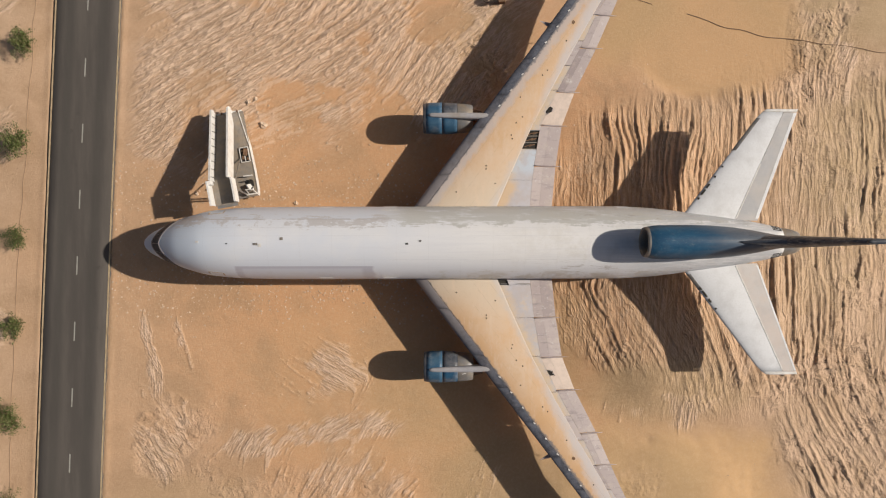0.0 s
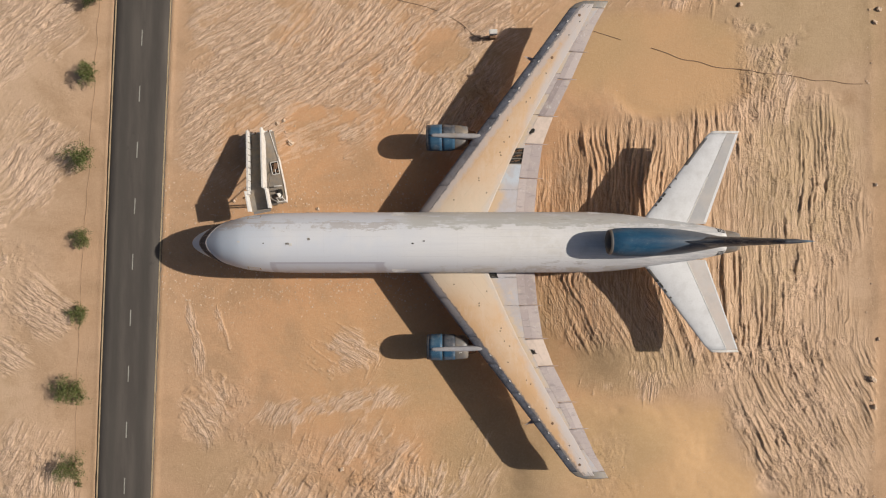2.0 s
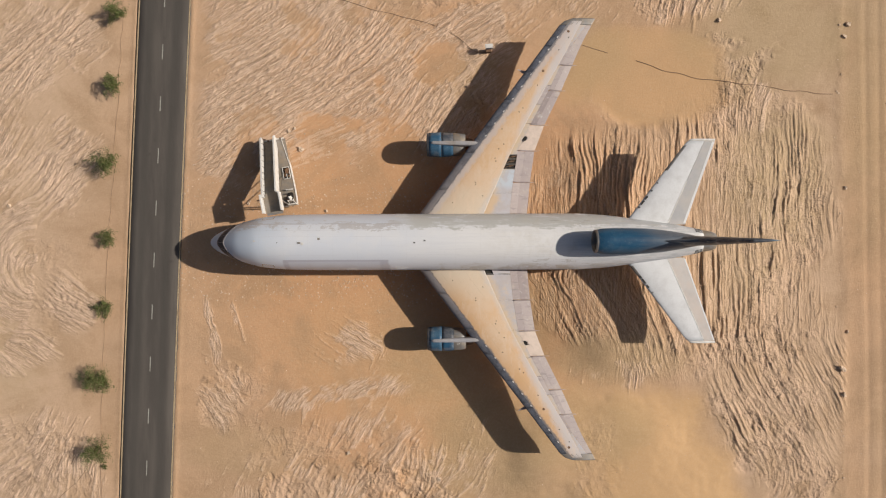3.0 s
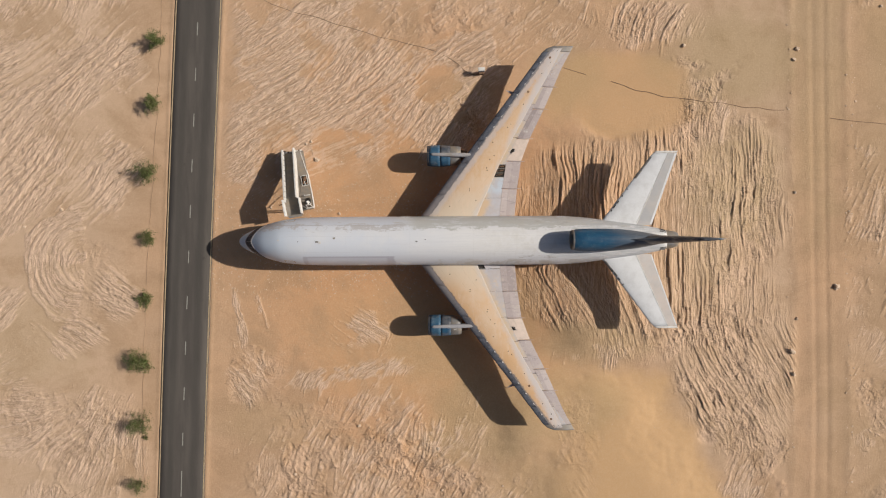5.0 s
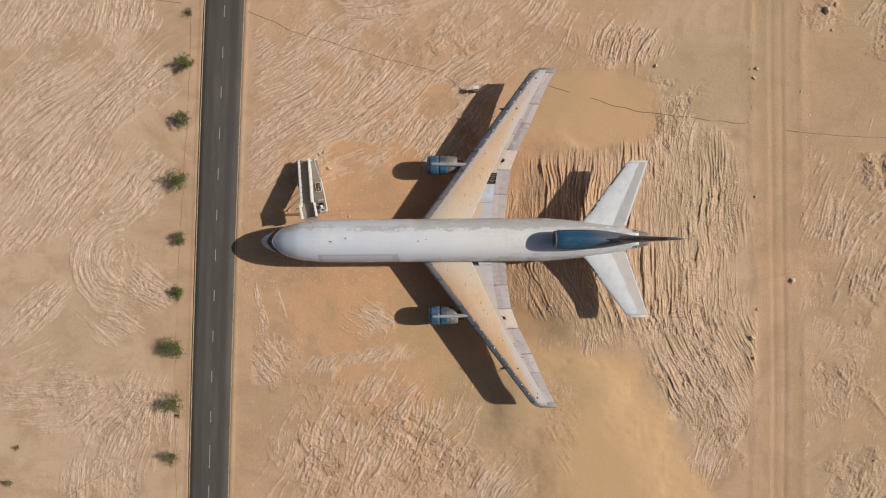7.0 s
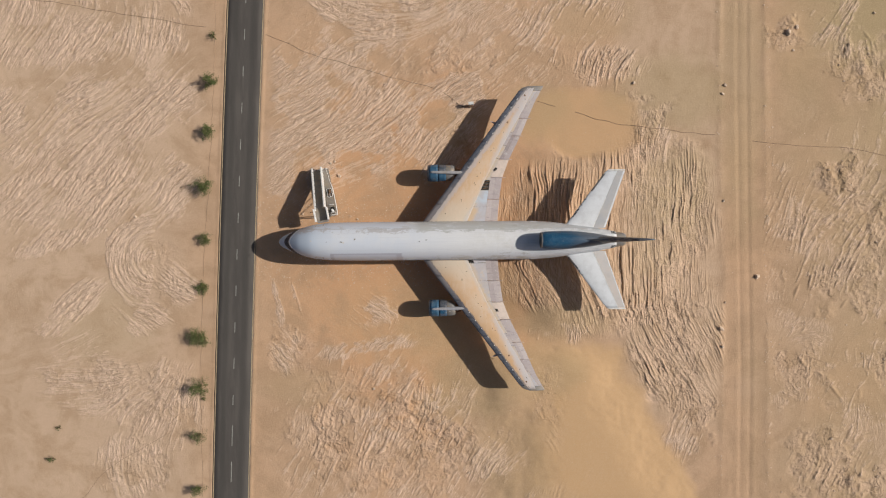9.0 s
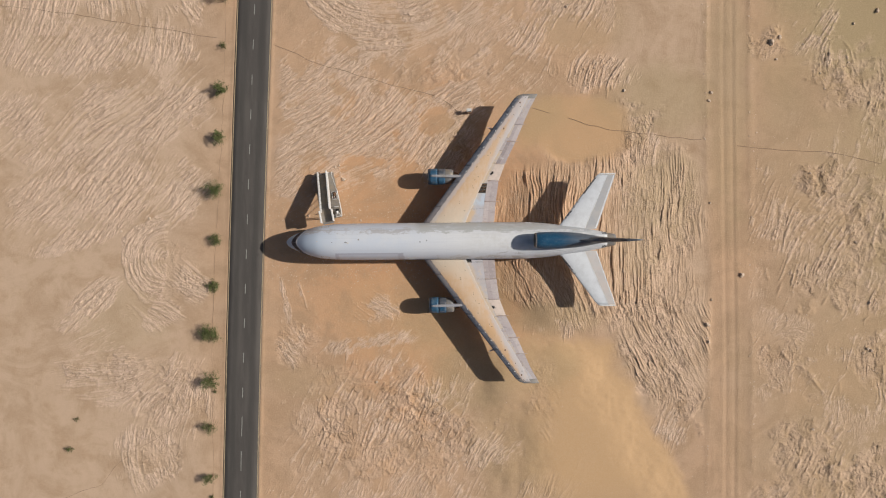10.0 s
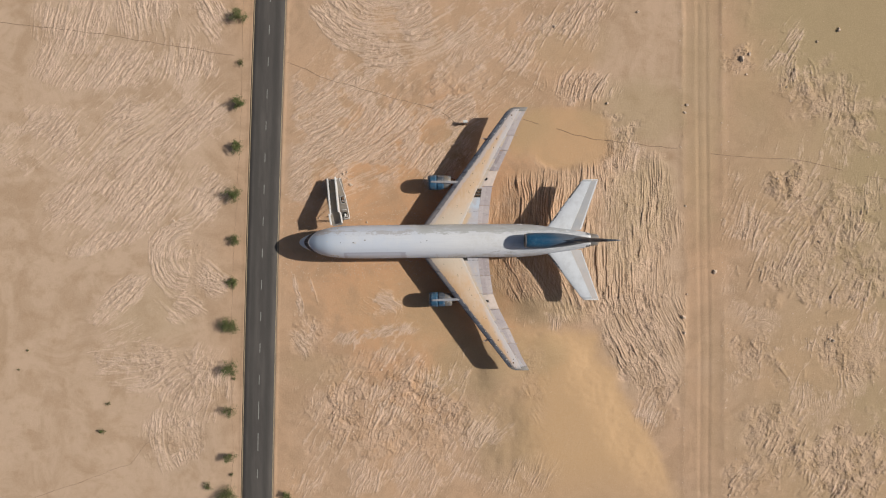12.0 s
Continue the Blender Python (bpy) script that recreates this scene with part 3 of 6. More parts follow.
def arcs(cx, cy, r0, r1, start, end, height, pale=0.6, gaps=0.3, seed=0):
    """Curved scrapes: part of a set of rings about a centre."""
    cut = window(cx, cy, r1 + 2)
    dx, dy = QX[cut] - cx, QY[cut] - cy
    w = fractal(QX[cut] / 5, QY[cut] / 5, seed, 3) - 0.5
    r = np.hypot(dx, 0.85 * dy) + 3.5 * w
    turn = np.degrees(np.arctan2(dy, dx)) % 360 + 24 * w
    mask = ease(r, r0, r0 + 1.0) * (1 - ease(r, r1 - 1.2, r1)) * ease(turn, start, start + 12) * (1 - ease(turn, end - 12, end))
    scrape(cut, np.arctan2(dy, dx) + math.pi / 2, 3.0 * mask, mask, height, pale, gaps, 0.85)


def mound(cx, cy, rx, ry, tilt, height, rough=0.5, seed=0):
    """A heap of dug earth with a broken surface."""
    reach = max(rx, ry) * 1.6
    i0, i1 = np.searchsorted(GX, (cx - reach, cx + reach))
    j0, j1 = np.searchsorted(GY, (cy - reach, cy + reach))
    cut = (slice(j0, j1), slice(i0, i1))
    dx, dy = PX[cut] - cx, PY[cut] - cy
    ct, st = math.cos(radians(tilt)), math.sin(radians(tilt))
    d = np.hypot((dx * ct + dy * st) / rx, (dy * ct - dx * st) / ry) + 0.7 * (fractal(PX[cut] / 1.5, PY[cut] / 1.5, seed) - 0.5)
    t = fractal(PX[cut] / 1.6, PY[cut] / 2.6, seed + 4, 5) * 7
    lump = (np.floor(t) + ease(t - np.floor(t), 0.7, 1.0)) / 7
    body = (1 - ease(d, 0.2, 1.0)) * np.clip(1.0 - rough + rough * 2.2 * (lump - 0.25), 0, 1.4)
    HEIGHT[cut] += height * body
    CRUST[cut] = np.maximum(CRUST[cut], np.clip(0.5 * body, 0, 1))


# the heap under the tail
HEIGHT += 0.8 * (1 - ease(np.hypot((PX - 23) / 17, PY / 17) + 0.3 * (fractal(PX / 7, PY / 7, 61, 3) - 0.5), 0.55, 1.0))
HEIGHT += 1.75 * (1 - ease(np.hypot((PX - 17) / 16, (PY + 6.5) / 13) + 0.2 * (fractal(PX / 9, PY / 9, 60, 3) - 0.5), 0.15, 1.0))
HEIGHT += 0.5 * (1 - ease(np.hypot((PX - 17) / 12, (PY - 8) / 10) + 0.25 * (fractal(PX / 6, PY / 6, 59, 3) - 0.5), 0.3, 1.0))
HEIGHT += 0.5 * (1 - ease(np.hypot((PX - 9) / 5, (PY + 25) / 5), 0.2, 1.0))
# slow swells, and a fine roughness that fades out in the blown sand
HEIGHT += 0.35 * (fractal(PX / 24, PY / 24, 11, 3) - 0.5) + 0.05 * (fractal(PX / 2.2, PY / 2.2, 14, 4) - 0.5)

# wide, faint scraping
patch(-12, -28, 22, 18, 0, 62, 0.05, 0.22, 0.0, 1.6, 0.5, 0.7, 17)
patch(0, 34, 34, 16, 10, 40, 0.07, 0.40, 0.0, 1.6, 0.5, 0.6, 18)
patch(68, -12, 24, 44, 0, 68, 0.12, 0.40, 0.0, 2.0, 0.5, 0.75, 16)
# west of the road
patch(-45, 43, 5, 7, 0, 124, 0.36, 0.85, 0.015, 0.8, 0.4, 0.2, 24)
patch(-57, 44, 8, 6, 0, 97, 0.32, 0.85, 0.01, 0.8, 0.4, 0.2, 23)
patch(-71, 42, 8, 6, 0, 70, 0.24, 0.8, 0.01, 0.8, 0.5, 0.3, 22)
patch(-66, 34, 15, 6, 0, 56, 0.26, 0.85, 0.0, 0.8, 0.4, 0.3, 21)
patch(-50, 34.5, 7, 6, 0, 70, 0.28, 0.85, -0.01, 0.8, 0.4, 0.3, 20)
patch(-58, 21, 19, 9, 20, 37, 0.26, 0.9, 0.0, 0.8, 0.4, 0.3, 19)
patch(-47, 25, 7, 6, 0, 40, 0.26, 0.9, 0.0, 0.8, 0.4, 0.3, 32)
patch(-75, 20, 12, 8, 0, 40, 0.20, 0.7, 0.0, 0.8, 0.6, 0.5, 33)
patch(-62, 8.5, 20, 7, 8, 49, 0.27, 0.95, 0.0, 0.8, 0.4, 0.25, 25)
patch(-47, 9, 6, 7, 0, 52, 0.27, 0.95, 0.0, 0.8, 0.4, 0.25, 26)
patch(-66, 0.5, 10, 2.2, 14, 52, 0.26, 0.95, 0.0, 0.8, 0.5, 0.2, 27)
arcs(-49.5, -3.0, 0.5, 8.0, 85, 270, 0.26, 0.9, 0.45, 28)
patch(-45.5, -7, 3.5, 4.5, 20, 143, 0.32, 0.95, 0.0, 0.8, 0.4, 0.2, 29)
patch(-63.5, -11, 8, 3.4, 40, 46, 0.27, 0.95, 0.0, 0.8, 0.5, 0.25, 30)
patch(-52, -12, 6, 4, 0, 135, 0.16, 0.6, 0.0, 0.8, 0.6, 0.6, 31)
patch(-63, -17, 6, 3, 20, 30, 0.14, 0.6, 0.0, 0.8, 0.6, 0.6, 34)
patch(-59, -23.5, 12, 5, -8, 8, 0.16, 0.85, 0.0, 0.8, 0.6, 0.4, 35)
patch(-50, -27, 9, 7, 0, 72, 0.22, 0.85, 0.0, 0.8, 0.6, 0.4, 36)
patch(-54, -37, 7, 6, 0, 100, 0.18, 0.85, 0.03, 0.8, 0.6, 0.4, 37)
# between the road and the right wing
patch(-17, 19, 22.4, 11.2, 24, 33, 0.24, 0.85, 0.0, 0.7, 0.4, 0.4, 31)
patch(-22, 29, 14.56, 6.72, 18, 30, 0.19, 0.7, 0.0, 0.8, 0.5, 0.5, 32)
patch(-2, 15.5, 8.96, 6.16, 40, 52, 0.32, 0.8, 0.0, 0.6, 0.4, 0.35, 33)
patch(3, 27, 13.44, 7.84, 25, 36, 0.24, 0.65, 0.0, 1.0, 0.5, 0.5, 34)
arcs(-11, 52, 4.0, 17.5, 200, 322, 0.34, 0.85, 0.35, 35)
patch(14, 37, 10.08, 6.72, 50, 58, 0.28, 0.6, 0.0, 1.0, 0.5, 0.4, 36)
patch(23, 29, 8.96, 4.256, -10, 68, 0.42, 0.55, 0.03, 1.1, 0.4, 0.25, 37)
patch(24, 41, 8.96, 6.72, 0, 70, 0.30, 0.5, 0.0, 1.0, 0.6, 0.5, 38)
# the cracked strata under and behind the tail
patch(18, 1, 14, 13.5, 0, 93, 0.62, 0.85, 0.004, 0.2, 0.3, 0.15, 41, 0.5)
patch(29, 3, 9.5, 15, 0, 89, 0.55, 0.8, -0.006, 0.3, 0.3, 0.2, 42, 0.5)
patch(38, 5, 6, 11, 0, 92, 0.36, 0.65, 0.01, 0.5, 0.4, 0.35, 43, 0.35)
patch(35.5, -15, 9, 14.5, 8, 112, 0.44, 0.75, 0.012, 1.0, 0.3, 0.15, 44, 0.5)
patch(25, -11, 9, 5, 0, 78, 0.30, 0.65, 0.0, 1.3, 0.5, 0.4, 45, 0.4)
patch(14, -6.5, 7, 4.5, 0, 62, 0.28, 0.8, 0.03, 1.0, 0.4, 0.3, 46, 0.3)
patch(32, 17, 5, 5, 0, 70, 0.24, 0.85, 0.0, 1.0, 0.6, 0.4, 47)
patch(37, -31, 4, 7, 0, 80, 0.22, 0.7, 0.0, 1.5, 0.7, 0.5, 48)
patch(19, -15, 9, 2.6, 3, 84, 0.18, 0.55, 0.0, 1.2, 0.7, 0.75, 49)
# in front of and beside the left wing
patch(-10, -30, 16.25, 10, 10, 62, 0.29, 0.59, 0.0, 1.8, 0.5, 0.45, 51)
patch(-24, -33, 10, 9, 0, 65, 0.14, 0.42, 0.0, 1.5, 0.6, 0.5, 52)
patch(-13, -22.5, 9, 4.5, 20, 58, 0.08, 0.48, 0.0, 1.2, 0.6, 0.6, 53)
patch(-14.5, -12, 5.5, 3.6, 0, 150, 0.10, 0.62, 0.0, 0.6, 0.6, 0.5, 54)
patch(-29.3, -10, 0.9, 5.5, 12, 102, 0.10, 0.95, 0.0, 0.6, 0.35, 0.5, 55)
patch(-26.5, -9, 0.8, 3.6, 14, 104, 0.08, 0.7, 0.0, 0.6, 0.4, 0.5, 50)
patch(-28, -18, 5.5, 3.6, -40, 130, 0.10, 0.72, 0.0, 0.9, 0.6, 0.5, 56)
patch(-15, -17.3, 13.0, 1.8, 8, 12, 0.05, 0.80, 0.0, 1.0, 0.7, 0.5, 57)
patch(4, -37, 10, 5, 10, 58, 0.20, 0.54, 0.0, 0.9, 0.5, 0.4, 58)
patch(15, -28.5, 2.75, 9.375, 18, 116, 0.25, 0.54, 0.0, 1.2, 0.5, 0.4, 59)
patch(16, -42, 12.5, 6.25, 30, 64, 0.23, 0.50, 0.0, 1.0, 0.6, 0.6, 60)
patch(-12, -44, 22.5, 6.25, 0, 70, 0.13, 0.45, 0.0, 1.5, 0.7, 0.6, 61)
# the rough ground beyond the dirt track
patch(62, 36, 5, 7, -30, 56, 0.45, 0.55, 0.0, 0.7, 0.7, 0.6, 70)
patch(66, 29, 6, 4, -20, 118, 0.75, 0.55, 0.02, 1.2, 0.6, 0.5, 71)
patch(73, 26, 6, 6, 0, 95, 0.65, 0.45, 0.0, 1.2, 0.7, 0.7, 72)
patch(54, 5, 4, 9, 0, 68, 0.5, 0.5, 0.0, 1.0, 0.7, 0.6, 73)
patch(66, 3, 11, 8, 0, 58, 0.55, 0.55, 0.0, 1.0, 0.6, 0.55, 74)
patch(76, 5, 8, 6, -20, 70, 0.7, 0.5, 0.0, 1.6, 0.6, 0.6, 75)
patch(62, -7, 9, 5, 0, 78, 0.6, 0.5, 0.0, 1.4, 0.6, 0.6, 76)
patch(76, -10, 8, 6, 0, 60, 0.6, 0.55, 0.0, 1.2, 0.6, 0.55, 77)
patch(54, -25, 4, 5, 0, 128, 0.3, 0.4, 0.0, 0.8, 0.7, 0.7, 79)
patch(72, -24, 7, 4, -30, 115, 0.6, 0.45, 0.02, 1.4, 0.6, 0.65, 80)
patch(62, -37, 6, 7, 0, 72, 0.7, 0.5, 0.0, 1.4, 0.6, 0.55, 81)
patch(72, -45, 13, 6, 10, 58, 0.9, 0.55, 0.0, 1.8, 0.5, 0.45, 82)
patch(53, -46, 6, 3, 20, 40, 0.6, 0.5, 0.0, 1.8, 0.6, 0.6, 83)
arcs(57, -21, 2.0, 5.5, 40, 260, 0.3, 0.45, 0.7, 78)
for k, (mx, my, ma, mb, mt, mh) in enumerate([
    (61.0, 10.0, 1.3, 2.6, 5, 0.9), (63.5, 9.6, 1.0, 2.2, 8, 0.7), (54.5, 34.5, 2.2, 1.6, -30, 0.8), (55.6, 42.0, 0.7, 4.0, -8, 0.3),
    (65.5, 29.0, 1.3, 4.5, 28, 0.8), (76.0, 20.5, 1.2, 2.4, 30, 0.8), (60.0, -12.0, 2.0, 1.4, 20, 0.6), (55.0, -46.0, 3.0, 1.6, 30, 0.7),
    (65.0, -39.5, 2.6, 1.8, 10, 0.8), (-22.5, -33.0, 1.6, 1.2, 0, 0.5), (-9.0, -28.5, 2.0, 1.4, 30, 0.5), (2.0, -35.5, 2.0, 1.4, 40, 0.5),
]):
    mound(mx, my, ma * 1.25, mb * 1.25, mt, mh * 0.42, 0.8, 90 + k)
clods = random.Random(12)
for cx, cy, spread, number, lean in ((66, 29, 6, 9, 30), (74, 25, 6, 9, 10), (54, 33, 4, 6, -20), (62, 9, 4, 6, 0), (66, 1, 12, 16, -25), (77, 4, 8, 12, -20), (61, -8, 8, 10, -12), (77, -10, 8, 10, -30), (60, -24, 6, 8, 40), (72, -25, 8, 9, 25), (62, -38, 6, 10, -15), (73, -45, 11, 18, -30), (53, -46, 5, 6, 40), (24, 29, 8, 9, 0), (-8, -28, 7, 9, -20), (-3, -35, 10, 10, -25), (14, -27, 4, 6, 25)):
    for k in range(number // 2):
        long, wide = clods.uniform(0.5, 1.9), clods.uniform(0.2, 0.42)
        mound(cx + clods.gauss(0, 0.55) * spread, cy + clods.gauss(0, 0.5) * spread, wide, long, lean + clods.gauss(0, 16), clods.uniform(0.08, 0.2), 0.8, clods.randrange(200))

# the scrapes themselves: rough ground dragged out along the direction that rules at each place
FLOW += 0.004 * np.exp(2j * radians(60))
wander = (fractal(QX / 9, QY / 9, 64, 3) - 0.5) * 0.7 + (fractal(QX / 2.6, QY / 2.6, 63, 3) - 0.5) * (0.25 + 1.1 * np.maximum(SWIRL - 0.6, 0))
HEADING = (np.exp(1j * (np.angle(FLOW) / 2 + wander)) / CELL).astype(np.complex64)
NOISES = np.stack([RNG.random(QX.shape), field(QX / 0.2, QY / 0.2, 65), field(QX / 0.5, QY / 0.5, 66)]).astype(np.float32) - 0.5


def dragged(pace, reaches):
    """Mean of each noise along the way the scrapes run, over its own reach in paces."""
    total, count = NOISES.copy(), np.ones(3)
    for way in (1, -1):
        row, col = (k.astype(np.float32) for k in np.indices(QX.shape))
        last = HEADING * way
        for k in range(max(reaches)):
            j = np.clip(row + 0.5, 0, QX.shape[0] - 1).astype(np.int32)
            i = np.clip(col + 0.5, 0, QX.shape[1] - 1).astype(np.int32)
            go = HEADING[j, i]
            go = np.where((go * last.conj()).real < 0, -go, go)
            last = go
            col += go.real * pace
            row += go.imag * pace
            j = np.clip(row + 0.5, 0, QX.shape[0] - 1).astype(np.int32)
            i = np.clip(col + 0.5, 0, QX.shape[1] - 1).astype(np.int32)
            for n in range(3):
                if k < reaches[n]:
                    total[n] += NOISES[n][j, i]
                    count[n] += 1
    total /= count[:, None, None]
    return [layer / layer.std() for layer in total]


# crusts that broke up into rubble instead of being dragged out
RUBBLE = np.zeros(QX.shape)
for k, (cx, cy, rx, ry, much) in enumerate((
    (-9, -29, 9, 4.5, 1.0), (-2, -33, 8, 4, 0.8), (-22, -32, 6, 4.5, 0.9), (-12, -37, 11, 4, 0.6), (-17, -23, 9, 3, 0.35), (15, -26.5, 2.2, 5, 0.9), (14.5, -22, 2.5, 2, 0.8),
    (31, 17.5, 5, 4.5, 0.8), (36, 14, 3.5, 3, 0.5), (24, 15.5, 9, 1.6, 0.5), (22, 27.5, 5, 2.5, 0.4), (-1, 29, 7, 3.5, 0.45), (2.5, 15.5, 3, 3, 0.5), (-28, -17, 4, 4, 0.4),
    (62, 10, 4, 4.5, 1.0), (56, -20, 5, 5, 0.55), (66, -8, 6, 5, 0.6), (71, 1, 7, 7, 0.7), (78, -6, 6, 8, 0.7), (72, 8, 7, 4, 0.6), (74, -22, 6, 5, 0.6), (60, -34, 6, 6, 0.6), (73, -43, 12, 7, 1.0),
    (55, -45, 5, 4, 0.6), (52, 33, 4, 3, 0.6), (68, 27, 6, 5, 0.7), (77, 22, 5, 6, 0.7), (-50, -26, 6, 5, 0.45), (-58, -23, 8, 4, 0.4), (-53, -36, 5, 4, 0.5), (-47, -4, 4, 6, 0.35), (36, -20, 6, 8, 0.8), (31, 8, 3.5, 5, 0.5), (35, -3, 4, 5, 0.6), (39, 4, 3, 7, 0.6), (33, -12, 6, 3.5, 0.9), (29, -13.5, 5, 2, 0.5), (39, -28, 3, 5, 0.8),
)):
    cut = window(cx, cy, max(rx, ry) * 1.7)
    d = np.hypot((QX[cut] - cx) / rx, (QY[cut] - cy) / ry) + 1.1 * (fractal(QX[cut] / 3.2, QY[cut] / 3.2, 130 + k, 4) - 0.5) * 2
    RUBBLE[cut] = np.maximum(RUBBLE[cut], much * (1 - ease(d, 0.55, 1.15)))
AMOUNT *= 1 - 0.7 * np.minimum(RUBBLE, 1)
RELIEF *= 1 - 0.7 * np.minimum(RUBBLE, 1)
THREAD, STREAK, BAND = dragged(0.15, (7, 18, 32))
patchy = (fractal(QX / 2.6, QY / 2.6, 67, 4) - 0.5) * 5.0
chip = (fractal(QX / 0.5, QY / 0.5, 68, 3) - 0.5) * 3.0
gusts = fractal(QX / 5.5, QY / 5.5, 62, 3)
strength = 0.45 * BAND + 0.55 * STREAK + 0.45 * THREAD + 0.9 * patchy + 0.7 * chip
bar = np.clip(1.4 - 3.4 * AMOUNT + 1.6 * OPEN, -2.6, 9)
broken = ease(strength, bar - 1.3, bar + 1.5) * ease(AMOUNT, 0.03, 0.25)
RELIEF *= 1 - 0.8 * np.minimum(STRATA, 1)
relief = 1.2 * RELIEF * (0.10 + 0.90 * broken) * (0.35 + 1.0 * ease(gusts, 0.3, 0.68)) * (0.10 * np.tanh(0.9 * STREAK + 0.4 * BAND) + 0.19 * np.tanh(0.6 * STREAK + 1.1 * THREAD) + 0.05 * broken + 0.14 * chip)
crumple = fractal(QX / 3.4 + 0.9 * fractal(QX / 2.1, QY / 2.1, 141, 3), QY / 3.4 + 0.9 * fractal(QX / 2.1, QY / 2.1, 142, 3), 143, 5) * 11 + 0.25 * THREAD
shelf = np.floor(crumple)
shelf = shelf + ease(crumple - shelf, 0.66, 0.98)
relief += RUBBLE * (0.08 * (shelf - 5.5) + 0.04 * chip + 0.02 * THREAD)

# beds of hard sand behind the tail, tilted up so that each one ends in a low scarp facing the road
bench = np.minimum(STRATA, 1)
lean = QX + 0.50 * np.minimum(QY + 4 + 7 * ease(QX, 16, 30), 0) - 0.05 * np.maximum(QY - 4, 0) + 2.4 * (fractal(QX / 7, QY / 9, 72, 3) - 0.5) + 0.06 * BAND + 0.02 * STREAK + 0.05 * chip
scarp_shade = np.zeros(QX.shape)
fan = ease(-QY, 2, 5) * (1 - ease(QX, 17, 22))
for width, low, high, keep, number in ((2.3, 0.02, 0.30, 0.62, 151), (1.0, 0.02, 0.20, 0.50, 152), (0.52, 0.03, 0.16, 0.42, 153), (0.30, 0.02, 0.10, 0.36, 154)):
    phase = lean / width + 1.3 * (fractal(QX / 5, QY / 12, number, 2) - 0.5)
    plate = np.floor(phase)
    tall = low + (high - low) * ease(field(plate * 7.31, QY / (3.0 + 2.5 * width), number + 5), keep, keep + 0.35)
    tall = tall * (0.35 + 0.9 * ease(gusts, 0.32, 0.62))
    if width > 0.6:
        tall = tall * (1 - 0.75 * fan) * (1 - 0.5 * ease(QX, 26, 31))
    into = phase - plate
    relief += bench * tall * np.where(into < 0.07, into / 0.07, 1 - (into - 0.07) / 0.93)
    # taller scarps get a darker face, shade that goes into the colour
    scarp_shade = np.maximum(scarp_shade, ease(tall, 0.06, 0.22) * (1 - ease(into * width, 0.05, 0.13)) * bench)
relief += bench * (0.018 * np.tanh(STREAK + 0.7 * THREAD) * ease(gusts, 0.25, 0.6) + 0.012 * chip)
broken = np.maximum(broken * (1 - 0.6 * bench), bench * 0.45 * ease(fractal(QX / 3, QY / 5, 73, 4), 0.42, 0.62))


def onto_ground(values):
    """Read a layer of the scraping at the ground's points."""
    u = np.clip((PX + 94) / CELL, 0, QX.shape[1] - 1.01)
    v = np.clip((PY + 58) / CELL, 0, QX.shape[0] - 1.01)
    i, j = u.astype(int), v.astype(int)
    fu, fv = u - i, v - j
    return (values[j, i] * (1 - fu) + values[j, i + 1] * fu) * (1 - fv) + (values[j + 1, i] * (1 - fu) + values[j + 1, i + 1] * fu) * fv


HEIGHT += onto_ground(relief)
ragged_zone = ease(AMOUNT, 0.05, 0.7) * ease(gusts + 0.12 * patchy + 0.10 * chip + 0.3 * (AMOUNT - 0.55), 0.41, 0.56)
ZONE = onto_ground(np.maximum(ragged_zone * (1 - 0.6 * bench), np.minimum(1.2 * RUBBLE, 1) * ease(fractal(QX / 1.6, QY / 1.6, 144, 4), 0.32, 0.55)))
BENCH = onto_ground(bench * (1 - 0.6 * ease(QX + 8 * (fractal(QX / 6, QY / 6, 76, 3) - 0.5), 26, 32)))
BROKEN = onto_ground(np.minimum(RUBBLE, 1))
BENCH *= 1 - 0.5 * BROKEN
TURN = np.angle(HEADING)
FLOWING = np.stack([onto_ground(np.cos(2 * TURN)), onto_ground(np.sin(2 * TURN)), np.clip(onto_ground(np.maximum(np.minimum(0.12 * AMOUNT + 1.1 * ragged_zone, 1) * (1 - 0.8 * bench), 0.38 * bench)), 0, 1)], -1)
SCRAPE = onto_ground(broken * np.clip(0.50 + 0.16 * STREAK + 0.14 * THREAD, 0.05, 1.0))
HOLLOW_SHADE = onto_ground(1.5 * scarp_shade + ragged_zone * (1 - bench) * ease(-0.6 * STREAK - 0.7 * THREAD, 0.7, 1.9))

# blown sand lies smooth and deep between the patches; south of the left wing it ends in a clean slope
edge = 25.5 + 0.52 * (-15.0 - PY) + 4.0 * (fractal(PX / 5, PY / 5, 80, 4) - 0.5) - PX
smooth = ease(edge, -1.0, 2.2) * ease(-PY + 9 * (fractal(PX / 6, PY / 6, 81, 4) - 0.5), 13.5, 18.5) * ease(PX + 9 * (fractal(PX / 6, PY / 6, 79) - 0.5), 0.0, 20.0) * (1 - ease(-PY, 40, 52) * 0.6)
lee = (1 - ease(np.hypot((PX - 21) / 11, (PY - 19) / 6.5) + 0.5 * (fractal(PX / 6, PY / 6, 82) - 0.5), 0.7, 1.0))
belly = (1 - ease(np.hypot((PX + 6) / 17, (PY + 13) / 10) + 0.4 * (fractal(PX / 6, PY / 6, 83) - 0.5), 0.6, 1.0)) * 0.75
stand = (1 - ease(np.hypot((PX + 14) / 18, (PY - 6) / 8) + 0.6 * (fractal(PX / 5, PY / 5, 84, 4) - 0.5), 0.25, 1.1)) * 0.8
west = 0.35 + 0.65 * ease(PX + 6 * (fractal(PX / 5, PY / 5, 77) - 0.5), -33, -17)
